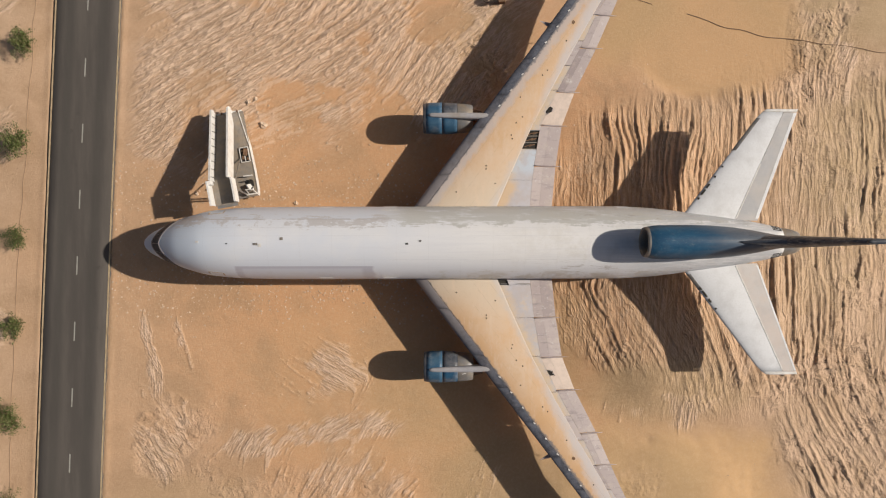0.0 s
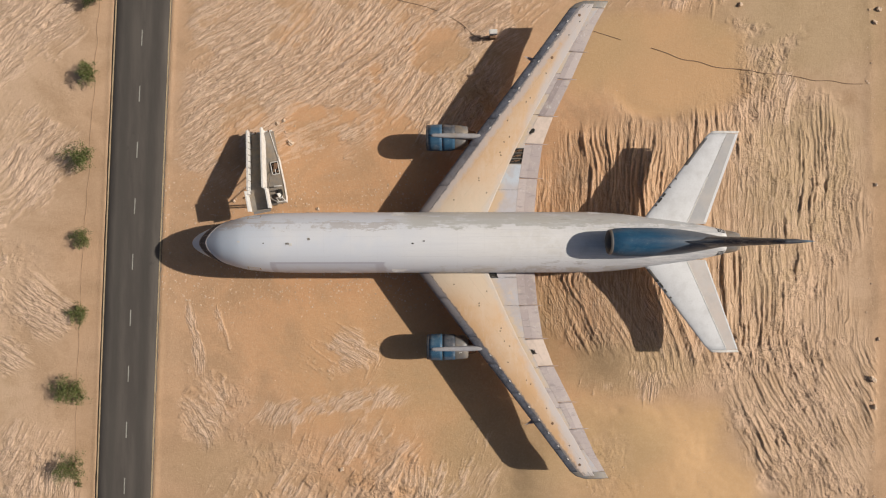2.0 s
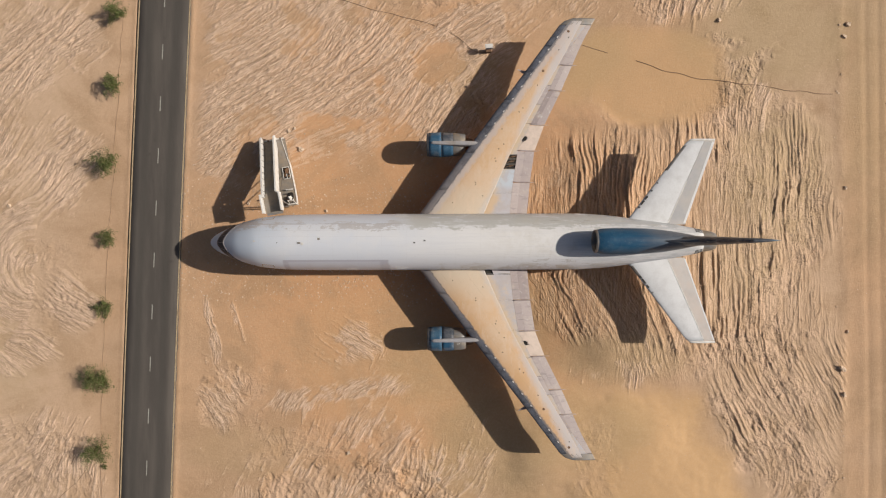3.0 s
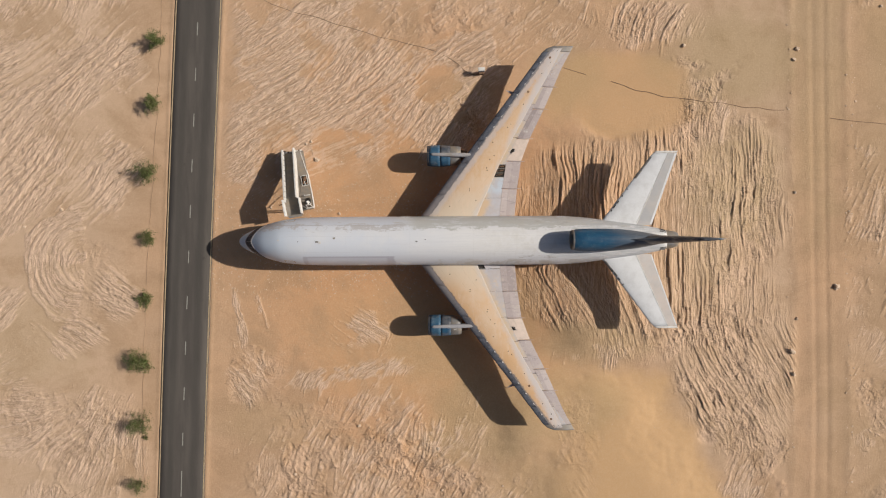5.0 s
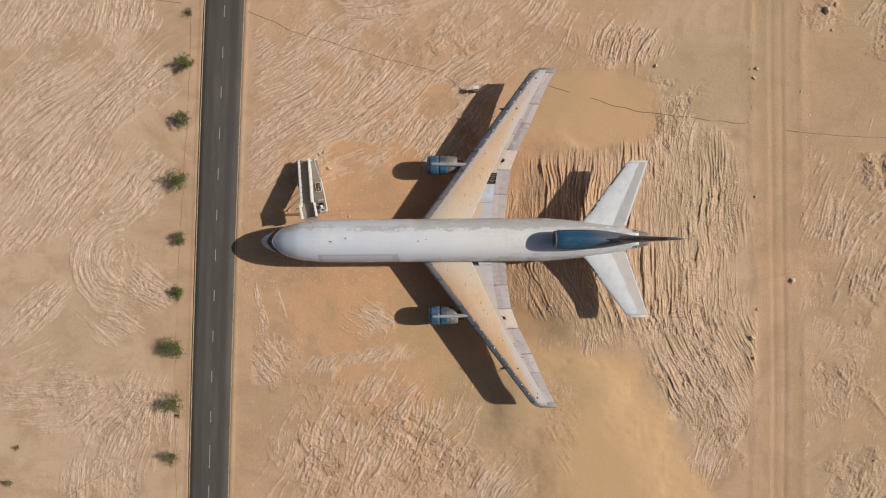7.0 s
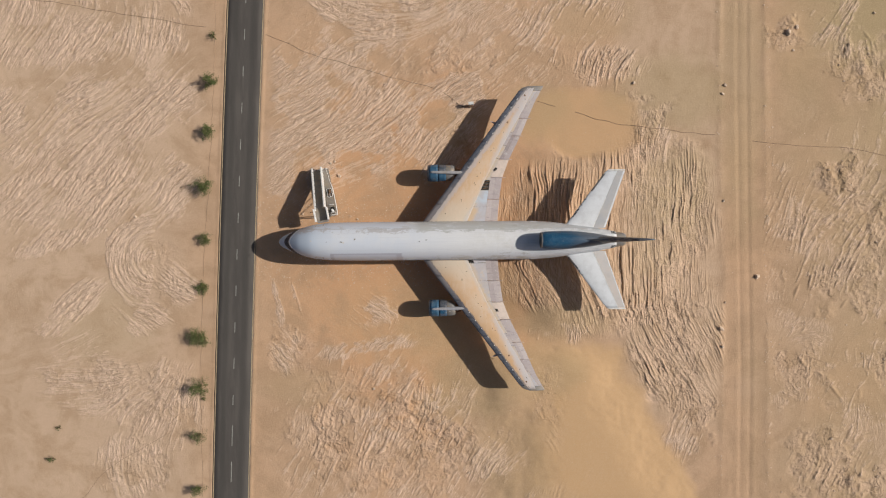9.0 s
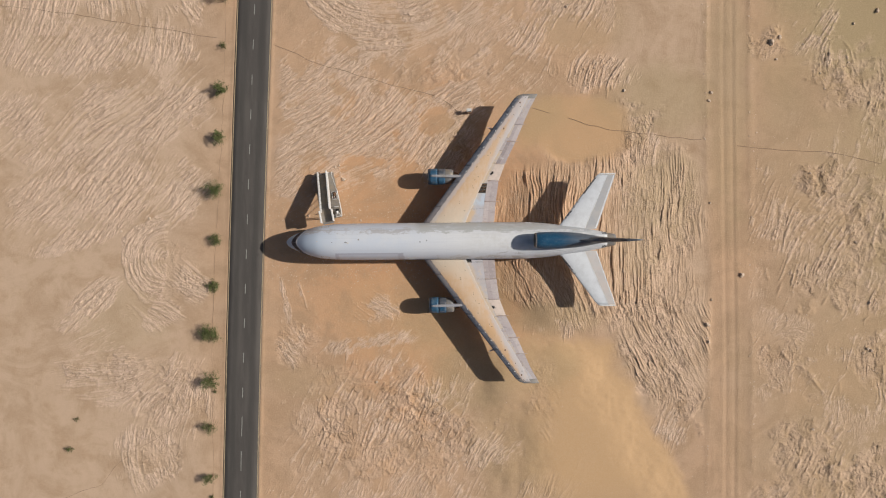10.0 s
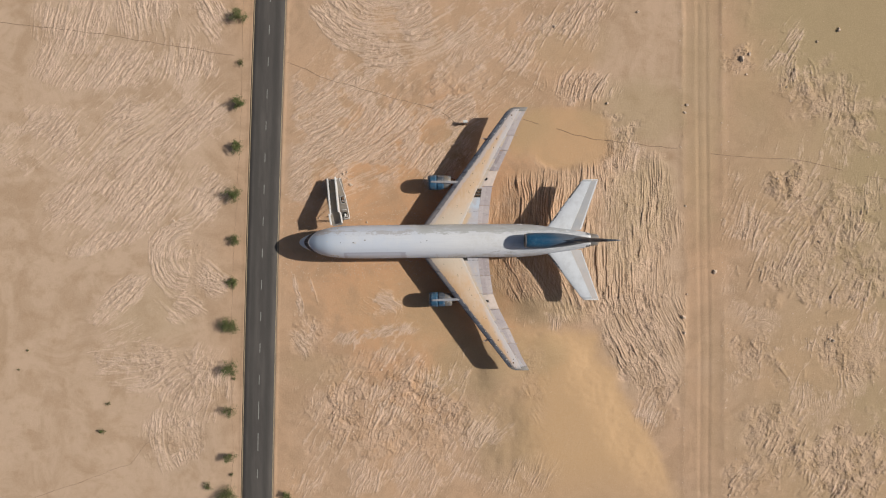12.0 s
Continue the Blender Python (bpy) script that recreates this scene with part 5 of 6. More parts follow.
    # filler caps and small access plates on the upper skin
    for y, s in ((4.2, 0.30), (4.9, 0.82), (6.1, 0.55), (6.35, 0.52), (8.6, 0.72), (8.9, 0.66), (9.9, 0.62), (10.4, 0.68), (12.0, 0.35), (13.8, 0.55), (14.2, 0.60), (16.6, 0.62), (18.1, 0.45), (20.3, 0.55), (21.6, 0.7), (22.2, 0.45)):
        bm = bmesh.new()
        x = nose_back(y) + (spar(y) - nose_back(y)) * s
        z = wing_z(x, y, True)
        tube(bm, (x, side * y, z - 0.02), (x, side * y, z + 0.018), 0.06 if s != 0.45 else 0.14, 10)
        part("filler_cap", bm, DARK if s != 0.45 else RUST, wing)
    # a bent pale fin, added under the outer leading edge for a bright mark
    bm = bmesh.new()
    x = lead(18.2)
    loft(bm, [[(x - 0.9 + 0.1 * k, side * (18.5 - 0.12 * k), 4.15 + 0.1 * k), (x + 0.5, side * (18.2 - 0.12 * k), 4.2 + 0.1 * k), (x - 0.1, side * (18.0 - 0.12 * k), 4.1 + 0.1 * k)] for k in (0, 1)])
    part("vent_mast", bm, FLAP, wing)

    # ---- wing engine, hung ahead of the wing ----
    ey, ez = side * 10.75, 2.75
    engine = part("engine", bmesh.new(), BLUE, plane, "faded blue engine nacelle with a grey rear cowl")
    bm = bmesh.new()
    turned(bm, [(-3.6, 1.02), (-4.05, 1.07), (-4.25, 1.13), (-4.33, 1.20), (-4.28, 1.26), (-4.1, 1.29)], (0, ey, ez))
    part("intake_lip", bm, BLUE_DARK, engine, "dark metal intake lip", True)
    bm = bmesh.new()
    turned(bm, [(-3.6, 1.02), (-2.9, 1.04), (-2.88, 0.3), (-2.9, 0.02)], (0, ey, ez))
    part("intake_duct", bm, DARK, engine, "", True)
    bm = bmesh.new()
    turned(bm, [(-3.35, 0.02), (-3.2, 0.16), (-2.9, 0.3)], (0, ey, ez), 20)
    part("spinner", bm, GREY_METAL, engine, "", True)
    for k in range(20):
        bm = bmesh.new()
        t = 2 * math.pi * k / 20
        u, w = Vector((0, math.sin(t), math.cos(t))), Vector((0, math.cos(t), -math.sin(t)))
        c = Vector((-2.98, ey, ez))
        vs = [bm.verts.new(c + u * r + w * o + Vector((dx, 0, 0))) for r, o, dx in ((0.28, -0.03, 0.04), (1.0, -0.1, 0.07), (1.0, 0.1, -0.07), (0.28, 0.03, -0.04))]
        bm.faces.new(vs)
        ret = bmesh.ops.extrude_face_region(bm, geom=bm.faces[:])
        bmesh.ops.translate(bm, verts=[g for g in ret["geom"] if isinstance(g, bmesh.types.BMVert)], vec=(0.02, 0, 0))
        part("fan_blade", bm, GREY_METAL, engine)
    # cowl shells: two rings of quarter panels, patched in several blues
    tones = (BLUE_PALE, BLUE, BLUE, BLUE_PALE)
    for ring, (xa, xb) in enumerate(((-4.09, -2.72), (-2.69, -1.42))):
        for q in range(4):
            bm = bmesh.new()
            rings = []
            for x in np.linspace(xa, xb, 5):
                r = curve_at(x, (-4.2, -3.4, -2.6, -1.4), (1.28, 1.345, 1.35, 1.27))
                arc = [q * math.pi / 2 + 0.02 + (math.pi / 2 - 0.04) * k / 10 for k in range(11)]
                rings.append([(x, ey + r * math.sin(t), ez + r * math.cos(t)) for t in arc] + [(x, ey + (r - 0.05) * math.sin(t), ez + (r - 0.05) * math.cos(t)) for t in reversed(arc)])
            loft(bm, rings)
            part("cowl_panel", bm, tones[(q + ring * (1 if side > 0 else 2)) % 4] if ring == 0 or q != 0 else BLUE_DARK, engine, "", True)
    bm = bmesh.new()
    turned(bm, [(-1.40, 1.26), (-1.36, 1.27), (-0.7, 1.23), (-0.1, 1.13), (-0.08, 1.05), (-0.7, 1.1), (-1.4, 1.12)], (0, ey, ez))
    part("rear_cowl", bm, GREY_METAL, engine, "sand-stained grey rear cowl", True)
    bm = bmesh.new()
    turned(bm, [(-1.3, 0.98), (-0.1, 0.8), (0.75, 0.6), (0.75, 0.54), (-0.2, 0.6)], (0, ey, ez), 28)
    part("core_nozzle", bm, RUST, engine, "", True)
    bm = bmesh.new()
    turned(bm, [(0.0, 0.42), (0.75, 0.3), (1.35, 0.03)], (0, ey, ez), 20, (True, True))
    part("tail_plug", bm, RUST, engine, "", True)
    bm = bmesh.new()
    ly = lambda x: ey - side * 0.03 * (x + 3)
    for_pylon = ((-3.85, 0.10, 3.95, 4.12), (-3.6, 0.19, 3.9, 4.18), (-2.2, 0.23, 3.8, 4.30), (-1.0, 0.25, 3.7, 4.40), (0.4, 0.26, 3.6, 4.52), (1.6, 0.18, 3.5, 4.56), (3.4, 0.06, 3.5, 4.2))
    loft(bm, [[(x, ly(x) - w, z0), (x, ly(x) + w, z0), (x, ly(x) + w * 0.9, z1 - 0.06), (x, ly(x) + w * 0.4, z1), (x, ly(x) - w * 0.4, z1), (x, ly(x) - w * 0.9, z1 - 0.06)] for x, w, z0, z1 in for_pylon])
    part("pylon", bm, PYLON, engine, "grey dusty pylon", True)
    if side < 0:
        bm = bmesh.new()
        vs = [bm.verts.new((-1.05 + a, ey - 0.45 + b, ez + 1.17)) for a, b in ((0.0, 0.0), (0.35, 0.1), (0.0, 0.28))]
        f = bm.faces.new(vs)
        ret = bmesh.ops.extrude_face_region(bm, geom=[f])
        bmesh.ops.translate(bm, verts=[g for g in ret["geom"] if isinstance(g, bmesh.types.BMVert)], vec=(0, 0, 0.02))
        part("patch_plate", bm, WHITE, engine)

    # ---- tailplane ----
    SL, ST = ((1.4, 2.4, 10.3, 10.7), (16.2, 17.0, 22.85, 23.4)), ((1.4, 2.0, 10.7), (22.85, 23.05, 25.98))

    def stab_z(x, y, upper, SL=SL, ST=ST):
        a, b = lerp(y, *SL), lerp(y, *ST)
        s = min(max((x - a) / (b - a), 0), 1)
        t = 5 * 0.09 * (b - a) * (0.2969 * math.sqrt(s) - 0.126 * s - 0.3516 * s**2 + 0.2843 * s**3 - 0.1015 * s**4)
        return 6.0 + 0.052 * (y - 1.4) + (t if upper else -t)

    def stab_slab(bm, x0, x1, y0, y1, nx, ny, lift=0.0):
        rings = []
        for i in range(ny + 1):
            y = y0 + (y1 - y0) * i / ny
            ss = [0.5 - 0.5 * math.cos(math.pi * k / nx) for k in range(nx + 1)]
            px = [x0(y) + (x1(y) - x0(y)) * s for s in ss]
            rings.append([(x, side * y, stab_z(x, y, True) + lift) for x in px] + [(x, side * y, stab_z(x, y, False) + lift) for x in reversed(px)])
        loft(bm, rings)
        bmesh.ops.remove_doubles(bm, verts=bm.verts[:], dist=0.0008)

    joint = lambda y: lerp(y, (1.4, 10.6), (20.9, 24.85))
    bm = bmesh.new()
    stab_slab(bm, lambda y: lerp(y, *SL), gap(joint, -0.03), 1.4, 10.46, 12, 20)
    stab = part("tailplane", bm, TAIL_WHITE, plane, "white tailplane with a scuffed leading edge", True)
    bm = bmesh.new()
    stab_slab(bm, joint, gap(lambda y: lerp(y, *ST), 0.0), 1.75, 10.44, 6, 12, 0.0)
    part("elevator", bm, ELEVATOR if side > 0 else ELEVATOR_PALE, stab, "grey elevator" if side > 0 else "faded pinkish grey elevator")
    bm = bmesh.new()
    stab_slab(bm, lambda y: lerp(y, *SL), lambda y: lerp(y, *ST), 10.475, 10.7, 12, 3, 0.01)
    part("tip_cap", bm, WHITE, stab, "white tailplane tip", True)
    bm = bmesh.new()
    for y0, y1 in ((1.9, 6.3), (6.35, 10.3))[: 1 if side > 0 else 2]:
        loft(bm, [[(joint(y) + dx, side * y, stab_z(joint(y), y, True) + dz) for dx, dz in ((-0.05, 0.0), (0.05, 0.0), (0.05, 0.025), (-0.05, 0.025))] for y in (y0, y1)])
    part("hinge_strip", bm, WHITE, stab, "white sealing strip")
    bm = bmesh.new()
    end = lambda y: lerp(y, *ST)
    for y0, y1 in ((1.9, 10.4),):
        loft(bm, [[(end(y) + dx, side * y, stab_z(end(y) + dx, y, True) + dz) for dx, dz in ((-0.26 if side > 0 else -0.14, 0.012), (-0.01, 0.012), (0.012, 0.0), (-0.01, -0.03), (-0.2, -0.03))] for y in np.linspace(y0, y1, 6)])
    part("trailing_edge_strip", bm, TAIL_WHITE, stab, "white trailing edge")
    # torn skin along the leading edge
    for y, w in ((4.05, 0.55), (4.55, 0.42), (3.55, 0.2), (5.3, 0.16), (6.1, 0.12)) if side > 0 else ((3.75, 0.28), (4.2, 0.62), (4.75, 0.36), (5.4, 0.14)):
        bm = bmesh.new()
        xa = lerp(y, *SL) + 0.22
        box(bm, (xa, side * y, stab_z(xa, y, True) + 0.012), (0.16, w, 0.03), pose(0, 0, 0, 0, 0, -side * 38), 0.01)
        part("torn_edge", bm, DARK, stab)
    bm = bmesh.new()
    la = (2.6, 3.9) if side < 0 else (7.4, 10.0)
    stab_slab(bm, lambda y: lerp(y, *SL) - 0.012, lambda y: lerp(y, *SL) + 0.3, la[0], la[1], 6, 5, 0.014)
    part("leading_edge_strip", bm, GREY_METAL, stab, "bare grey leading edge", True)

    # ---- main wheels, under the wing root ----
    gy = side * 5.6
    gear = part("main_gear", bmesh.new(), GREY_METAL, plane, "grey landing gear leg with four tyres")
    bm = bmesh.new()
    tube(bm, (2.6, gy, 0.55), (2.4, gy, 3.1), 0.2, 14)
    tube(bm, (2.5, gy, 2.0), (2.4, gy * 0.72, 3.0), 0.09, 8)
    part("strut", bm, GREY_METAL, gear)
    bm = bmesh.new()
    box(bm, (2.6, gy, 0.58), (1.9, 0.24, 0.24), None, 0.04)
    for dx in (-0.8, 0.8):
        tube(bm, (2.6 + dx, gy - 0.6, 0.56), (2.6 + dx, gy + 0.6, 0.56), 0.09, 10)
    part("bogie_beam", bm, GREY_METAL, gear)
    for dx in (-0.8, 0.8):
        for dy in (-0.52, 0.52):
            bm = bmesh.new()
            prof = [(-0.2, 0.3), (-0.22, 0.5), (-0.17, 0.6), (0.0, 0.635), (0.17, 0.6), (0.22, 0.5), (0.2, 0.3)]
            loft(bm, [[(2.6 + dx + r * math.cos(t), gy + dy + w, 0.56 + r * math.sin(t)) for t in np.linspace(0, 2 * math.pi, 25)[:-1]] for w, r in prof])
            part("tyre", bm, RUBBER, gear, "", True)

# nose gear
gear = part("nose_gear", bmesh.new(), GREY_METAL, plane, "grey nose gear leg with two tyres")
bm = bmesh.new()
tube(bm, (-20.5, 0, 0.45), (-20.7, 0, 2.3), 0.13, 12)
tube(bm, (-20.5, -0.42, 0.46), (-20.5, 0.42, 0.46), 0.07, 10)
tube(bm, (-20.55, 0, 1.2), (-19.4, 0, 2.2), 0.06, 8)
part("strut", bm, GREY_METAL, gear)
for dy in (-0.33, 0.33):
    bm = bmesh.new()
    prof = [(-0.14, 0.22), (-0.16, 0.38), (-0.11, 0.45), (0.0, 0.47), (0.11, 0.45), (0.16, 0.38), (0.14, 0.22)]
    loft(bm, [[(-20.5 + r * math.cos(t), dy + w, 0.46 + r * math.sin(t)) for t in np.linspace(0, 2 * math.pi, 25)[:-1]] for w, r in prof])
    part("tyre", bm, RUBBER, gear, "", True)

# ---- tail engine: the raised intake, its fairing, and the nozzle ----
tail_engine = part("tail_engine", bmesh.new(), BLUE, plane, "deep blue tail engine intake on the roof")
IX = (12.75, 13.0, 14.0, 16.0, 17.5, 19.0, 20.5, 22.0, 23.3, 24.6)
IW = (1.16, 1.24, 1.29, 1.30, 1.27, 1.16, 0.96, 0.70, 0.48, 0.30)
IT = (10.72, 10.82, 10.92, 10.98, 11.0, 10.95, 10.8, 10.5, 10.1, 9.6)
IB = (8.32, 8.25, 8.1, 7.8, 7.6, 7.5, 7.4, 7.3, 7.2, 7.2)
bm = bmesh.new()
rings = []
for x in np.linspace(12.75, 24.6, 36):
    w, t, b = curve_at(x, IX, IW), curve_at(x, IX, IT), curve_at(x, IX, IB)
    c, h = (t + b) / 2, (t - b) / 2
    rings.append([(x, w * math.sin(a), c + h * math.cos(a)) for a in np.linspace(0, 2 * math.pi, 41)[:-1]])
loft(bm, rings, True, (False, True))
part("intake_fairing", bm, TAIL_BLUE, tail_engine, "deep blue fairing flecked with peeling paint", True)
bm = bmesh.new()
prof = [(0.0, 1.0), (-0.12, 1.0), (-0.22, 0.965), (-0.24, 0.92), (-0.15, 0.86), (0.2, 0.83), (1.2, 0.85)]
loft(bm, [[(12.75 + x, 1.16 * s * math.sin(a), 9.52 + 1.2 * s * math.cos(a)) for a in np.linspace(0, 2 * math.pi, 41)[:-1]] for x, s in prof], True, (False, False))
part("intake_lip", bm, GREY_METAL, tail_engine, "grey metal intake rim", True)
bm = bmesh.new()
loft(bm, [[(13.0 + x, 0.97 * math.sin(a), 9.5 - dz + 1.0 * math.cos(a)) for a in np.linspace(0, 2 * math.pi, 33)[:-1]] for x, dz in ((0.0, 0.0), (1.2, 0.05), (2.6, 0.2))], True, (False, True))
part("intake_duct", bm, DARK, tail_engine, "", True)
bm = bmesh.new()
loft(bm, [[(x, w * sy, z) for sy, z in ((-1, 7.5), (1, 7.5), (0.8, zt), (-0.8, zt))] for x, w, zt in ((13.0, 0.15, 8.1), (13.6, 0.5, 8.45), (15.5, 0.75, 8.6), (18, 0.8, 8.6))])
part("intake_pedestal", bm, FUSELAGE, tail_engine)
bm = bmesh.new()
turned(bm, [(24.2, 1.16), (24.9, 1.12), (25.5, 1.0), (25.9, 0.86), (25.9, 0.78), (25.2, 0.8), (24.9, 0.2)], (0, 0, 6.33), 36, (False, True))
part("nozzle", bm, GREY_METAL, tail_engine, "grey exhaust nozzle", True)
for side in (1, -1):
    for k in range(4):
        bm = bmesh.new()
        a = side * (0.75 + 0.14 * k)
        skin_patch(bm, 23.6, 24.35, a, a + side * 0.07, 0.02, 0.05, 2, 1)
        part("exhaust_louvre", bm, DARK, tail_engine)

# ---- fin and rudder ----
FZ = (8.4, 10.2, 16.3)
FL = (19.2, 20.3, 24.75)
FR = (25.35, 25.6, 27.35)
FTH = (2.3, 1.95, 0.72)


def fin_ring(z, s0, s1, n=9, sink=0.0):
    a, b, t = lerp(z, FZ, FL), lerp(z, FZ, FR), lerp(z, FZ, FTH)
    ss = [s0 + (s1 - s0) * (0.5 - 0.5 * math.cos(math.pi * k / n)) for k in range(n + 1)]
    half = [(a + (b - a) * s, t * 2.6 * (0.2969 * math.sqrt(s) - 0.126 * s - 0.3516 * s**2 + 0.2843 * s**3 - 0.1015 * s**4) + 0.004, z) for s in ss]
    return [(x, y, z) for x, y, z in half] + [(x, -y, z) for x, y, z in reversed(half)]


bm = bmesh.new()
loft(bm, [fin_ring(z, 0.0, 0.70) for z in np.linspace(8.4, 16.3, 14)])
fin = part("fin", bm, FIN, plane, "dark blue fin with streaks of dust", True)
bm = bmesh.new()
loft(bm, [fin_ring(z, 0.708, 1.0, 5) for z in np.linspace(8.9, 16.25, 12)])
part("rudder", bm, FIN, fin, "dark blue rudder", True)
bm = bmesh.new()
rings = [fin_ring(16.3, 0.0, 1.0), [(x + 0.12 * (1 - k / 19), y * 0.75, z + 0.14) for k, (x, y, z) in enumerate(fin_ring(16.3, 0.03, 1.0))]]
loft(bm, rings)
part("fin_cap", bm, FIN, fin, "dark blue fin cap", True)
# the fin's swept dorsal root over the tail engine
bm = bmesh.new()
loft(bm, [[(x, w * sy, z) for sy, z in ((-1, 9.2), (1, 9.2), (0.55, zt - 0.15), (0.0, zt), (-0.55, zt - 0.15))] for x, w, zt in ((18.6, 0.03, 10.85), (19.4, 0.12, 11.15), (20.4, 0.24, 11.6), (21.5, 0.34, 12.2), (23.2, 0.42, 12.9))])
part("dorsal_root", bm, TAIL_BLUE, fin, "", True)


# ---- boarding stairs on a truck, drawn up at the front door ----
def stairs_truck():
    truck = empty("boarding_stairs_truck", pose(-22.40, 12.02, ground_z(-21.6, 8.0) - 0.02, 0, 0, 190.6), "derelict white boarding stairs truck with grey steps", "stairs truck")
    # local axes: y from the foot of the steps to the airliner, x across (the truck's body reaches out to negative x)
    bm = bmesh.new()
    for x in (-1.25, 0.15):
        box(bm, (x, 4.2, 0.72), (0.16, 8.0, 0.24), None, 0.02)
    for y in (0.6, 2.6, 4.8, 7.0, 8.0):
        box(bm, (-0.55, y, 0.7), (1.5, 0.14, 0.16))
    part("chassis", bm, RUST, truck, "rusty steel chassis")
    bm = bmesh.new()
    box(bm, (-0.6, 4.3, 0.93), (2.46, 7.7, 0.06), None, 0.01)
    part("side_deck", bm, DECK, truck, "worn grey deck plate")
    bm = bmesh.new()
    loft(bm, [[(-1.86 - dx, y, 0.45), (-1.80 - dx, y, 0.45), (-1.80 - dx, y, 1.03), (-1.86 - dx, y, 1.03)] for y, dx in ((0.35, -0.42), (2.8, -0.12), (3.6, 0.0), (6.2, 0.05), (7.6, 0.02), (8.1, -0.06))])
    part("side_skirt", bm, WHITE, truck, "bent white side skirt")
    bm = bmesh.new()
    box(bm, (-0.5, 0.30, 0.62), (2.2, 0.12, 0.3), None, 0.03)
    part("bumper", bm, WHITE, truck)
    for x in (-1.35, 0.35):
        for y in (1.7, 6.9):
            bm = bmesh.new()
            prof = [(-0.13, 0.22), (-0.14, 0.38), (-0.09, 0.44), (0.09, 0.44), (0.14, 0.38), (0.13, 0.22)]
            loft(bm, [[(x + w, y + r * math.cos(t), 0.44 + r * math.sin(t)) for t in np.linspace(0, 2 * math.pi, 21)[:-1]] for w, r in prof])
            part("wheel", bm, RUBBER, truck, "", True)
    # flight of steps between two solid side panels
    rise, run, n = 3.9, 6.55, 22
    for k in range(n):
        bm = bmesh.new()
        y, z = 0.25 + run * k / n, 0.45 + rise * (k + 1) / n
        box(bm, (0.0, y + 0.17, z), (1.32, 0.34, 0.05), None, 0.008)
        box(bm, (0.0, y + 0.01, z - 0.10), (1.32, 0.03, 0.19))
        part("step", bm, DECK, truck)
    slope = math.atan2(rise, run)
    for x, name in ((0.74, "side_panel"), (-0.74, "side_panel")):
        bm = bmesh.new()
        for dz, h, w in ((0.15, 1.15, 0.05),):
            loft(bm, [[(x - w, y, z + dz - 0.55), (x + w, y, z + dz - 0.55), (x + w, y, z + dz + h - 0.2), (x - w, y, z + dz + h - 0.2)] for y, z in ((0.15, 0.62), (6.8, 0.45 + rise))])
        panel = part(name, bm, WHITE, truck, "chipped white side panel")
        bm = bmesh.new()
        loft(bm, [[(x - 0.08, y, z + 0.98), (x + 0.08, y, z + 0.98), (x + 0.08, y, z + 1.12), (x - 0.08, y, z + 1.12)] for y, z in ((0.10, 0.68), (6.75, 0.45 + rise))])
        part("handrail", bm, WHITE, panel)
        for k in range(9):
            bm = bmesh.new()
            y = 0.7 + k * 0.72
            z = 0.62 + (y - 0.15) * (rise - 0.17) / 6.65
            box(bm, (x - math.copysign(0.07, x), y, z + 0.35), (0.05, 0.05, 1.1))
            part("baluster", bm, GREY_METAL, panel)
        bm = bmesh.new()
        box(bm, (x * 1.02, 0.25, 1.35), (0.16, 0.55, 0.5), None, 0.05)
        part("handrail_end", bm, WHITE, panel)
    # top platform with its rails and ramp
    bm = bmesh.new()
    box(bm, (-0.02, 7.85, 4.33), (1.95, 2.05, 0.1), None, 0.02)
    part("platform", bm, DECK, truck, "worn grey platform")
    bm = bmesh.new()
    box(bm, (-0.02, 8.98, 4.31), (1.75, 0.26, 0.06), pose(0, 0, 0, -8, 0, 0), 0.01)
    part("ramp_lip", bm, GREY_METAL, truck)
    for x in (1.0, -1.02):
        bm = bmesh.new()
        box(bm, (x, 7.85, 4.87), (0.07, 2.0, 1.05), None, 0.02)
        box(bm, (x, 7.85, 5.41), (0.17, 2.06, 0.08), None, 0.02)
        part("platform_rail", bm, WHITE, truck, "white platform side wall")
    bm = bmesh.new()
    box(bm, (0.86, 6.98, 4.97), (0.3, 0.34, 0.7), None, 0.03)
    part("control_box", bm, WHITE, truck)
    # props that carry the platform
    for x in (0.8, -0.8):
        bm = bmesh.new()
        tube(bm, (x, 7.9, 0.8), (x, 7.6, 4.30), 0.07, 8)
        tube(bm, (x, 4.4, 0.8), (x, 7.4, 4.25), 0.05, 8)
        part("prop", bm, GREY_METAL, truck)
    # engine bay with its cover gone
    bm = bmesh.new()
    box(bm, (-1.28, 4.35, 0.98), (0.74, 1.25, 0.06))
    bay = part("engine_bay", bm, DARK, truck, "dark open engine bay")
    for cx, cy, sx, sy, sz in ((-1.4, 4.15, 0.34, 0.62, 0.28), (-1.12, 4.6, 0.2, 0.3, 0.2), (-1.15, 3.98, 0.16, 0.2, 0.16), (-1.5, 4.75, 0.2, 0.22, 0.14)):
        bm = bmesh.new()
        box(bm, (cx, cy, 1.0 + sz / 2), (sx, sy, sz), pose(0, 0, 0, 0, 0, 12 * cx), 0.03)
        part("engine_block", bm, RUST, bay)
    bm = bmesh.new()
    for cx, cy, sx, sy in ((-0.9, 4.35, 0.06, 1.3), (-1.66, 4.35, 0.06, 1.3), (-1.28, 3.7, 0.8, 0.06), (-1.28, 5.0, 0.8, 0.06), (-1.28, 4.5, 0.05, 1.0)):
        box(bm, (cx, cy, 1.06), (sx, sy, 0.12))
    part("engine_bay_frame", bm, WHITE, bay)
    # open driver's stand: seat, wheel, bent windscreen frame
    bm = bmesh.new()
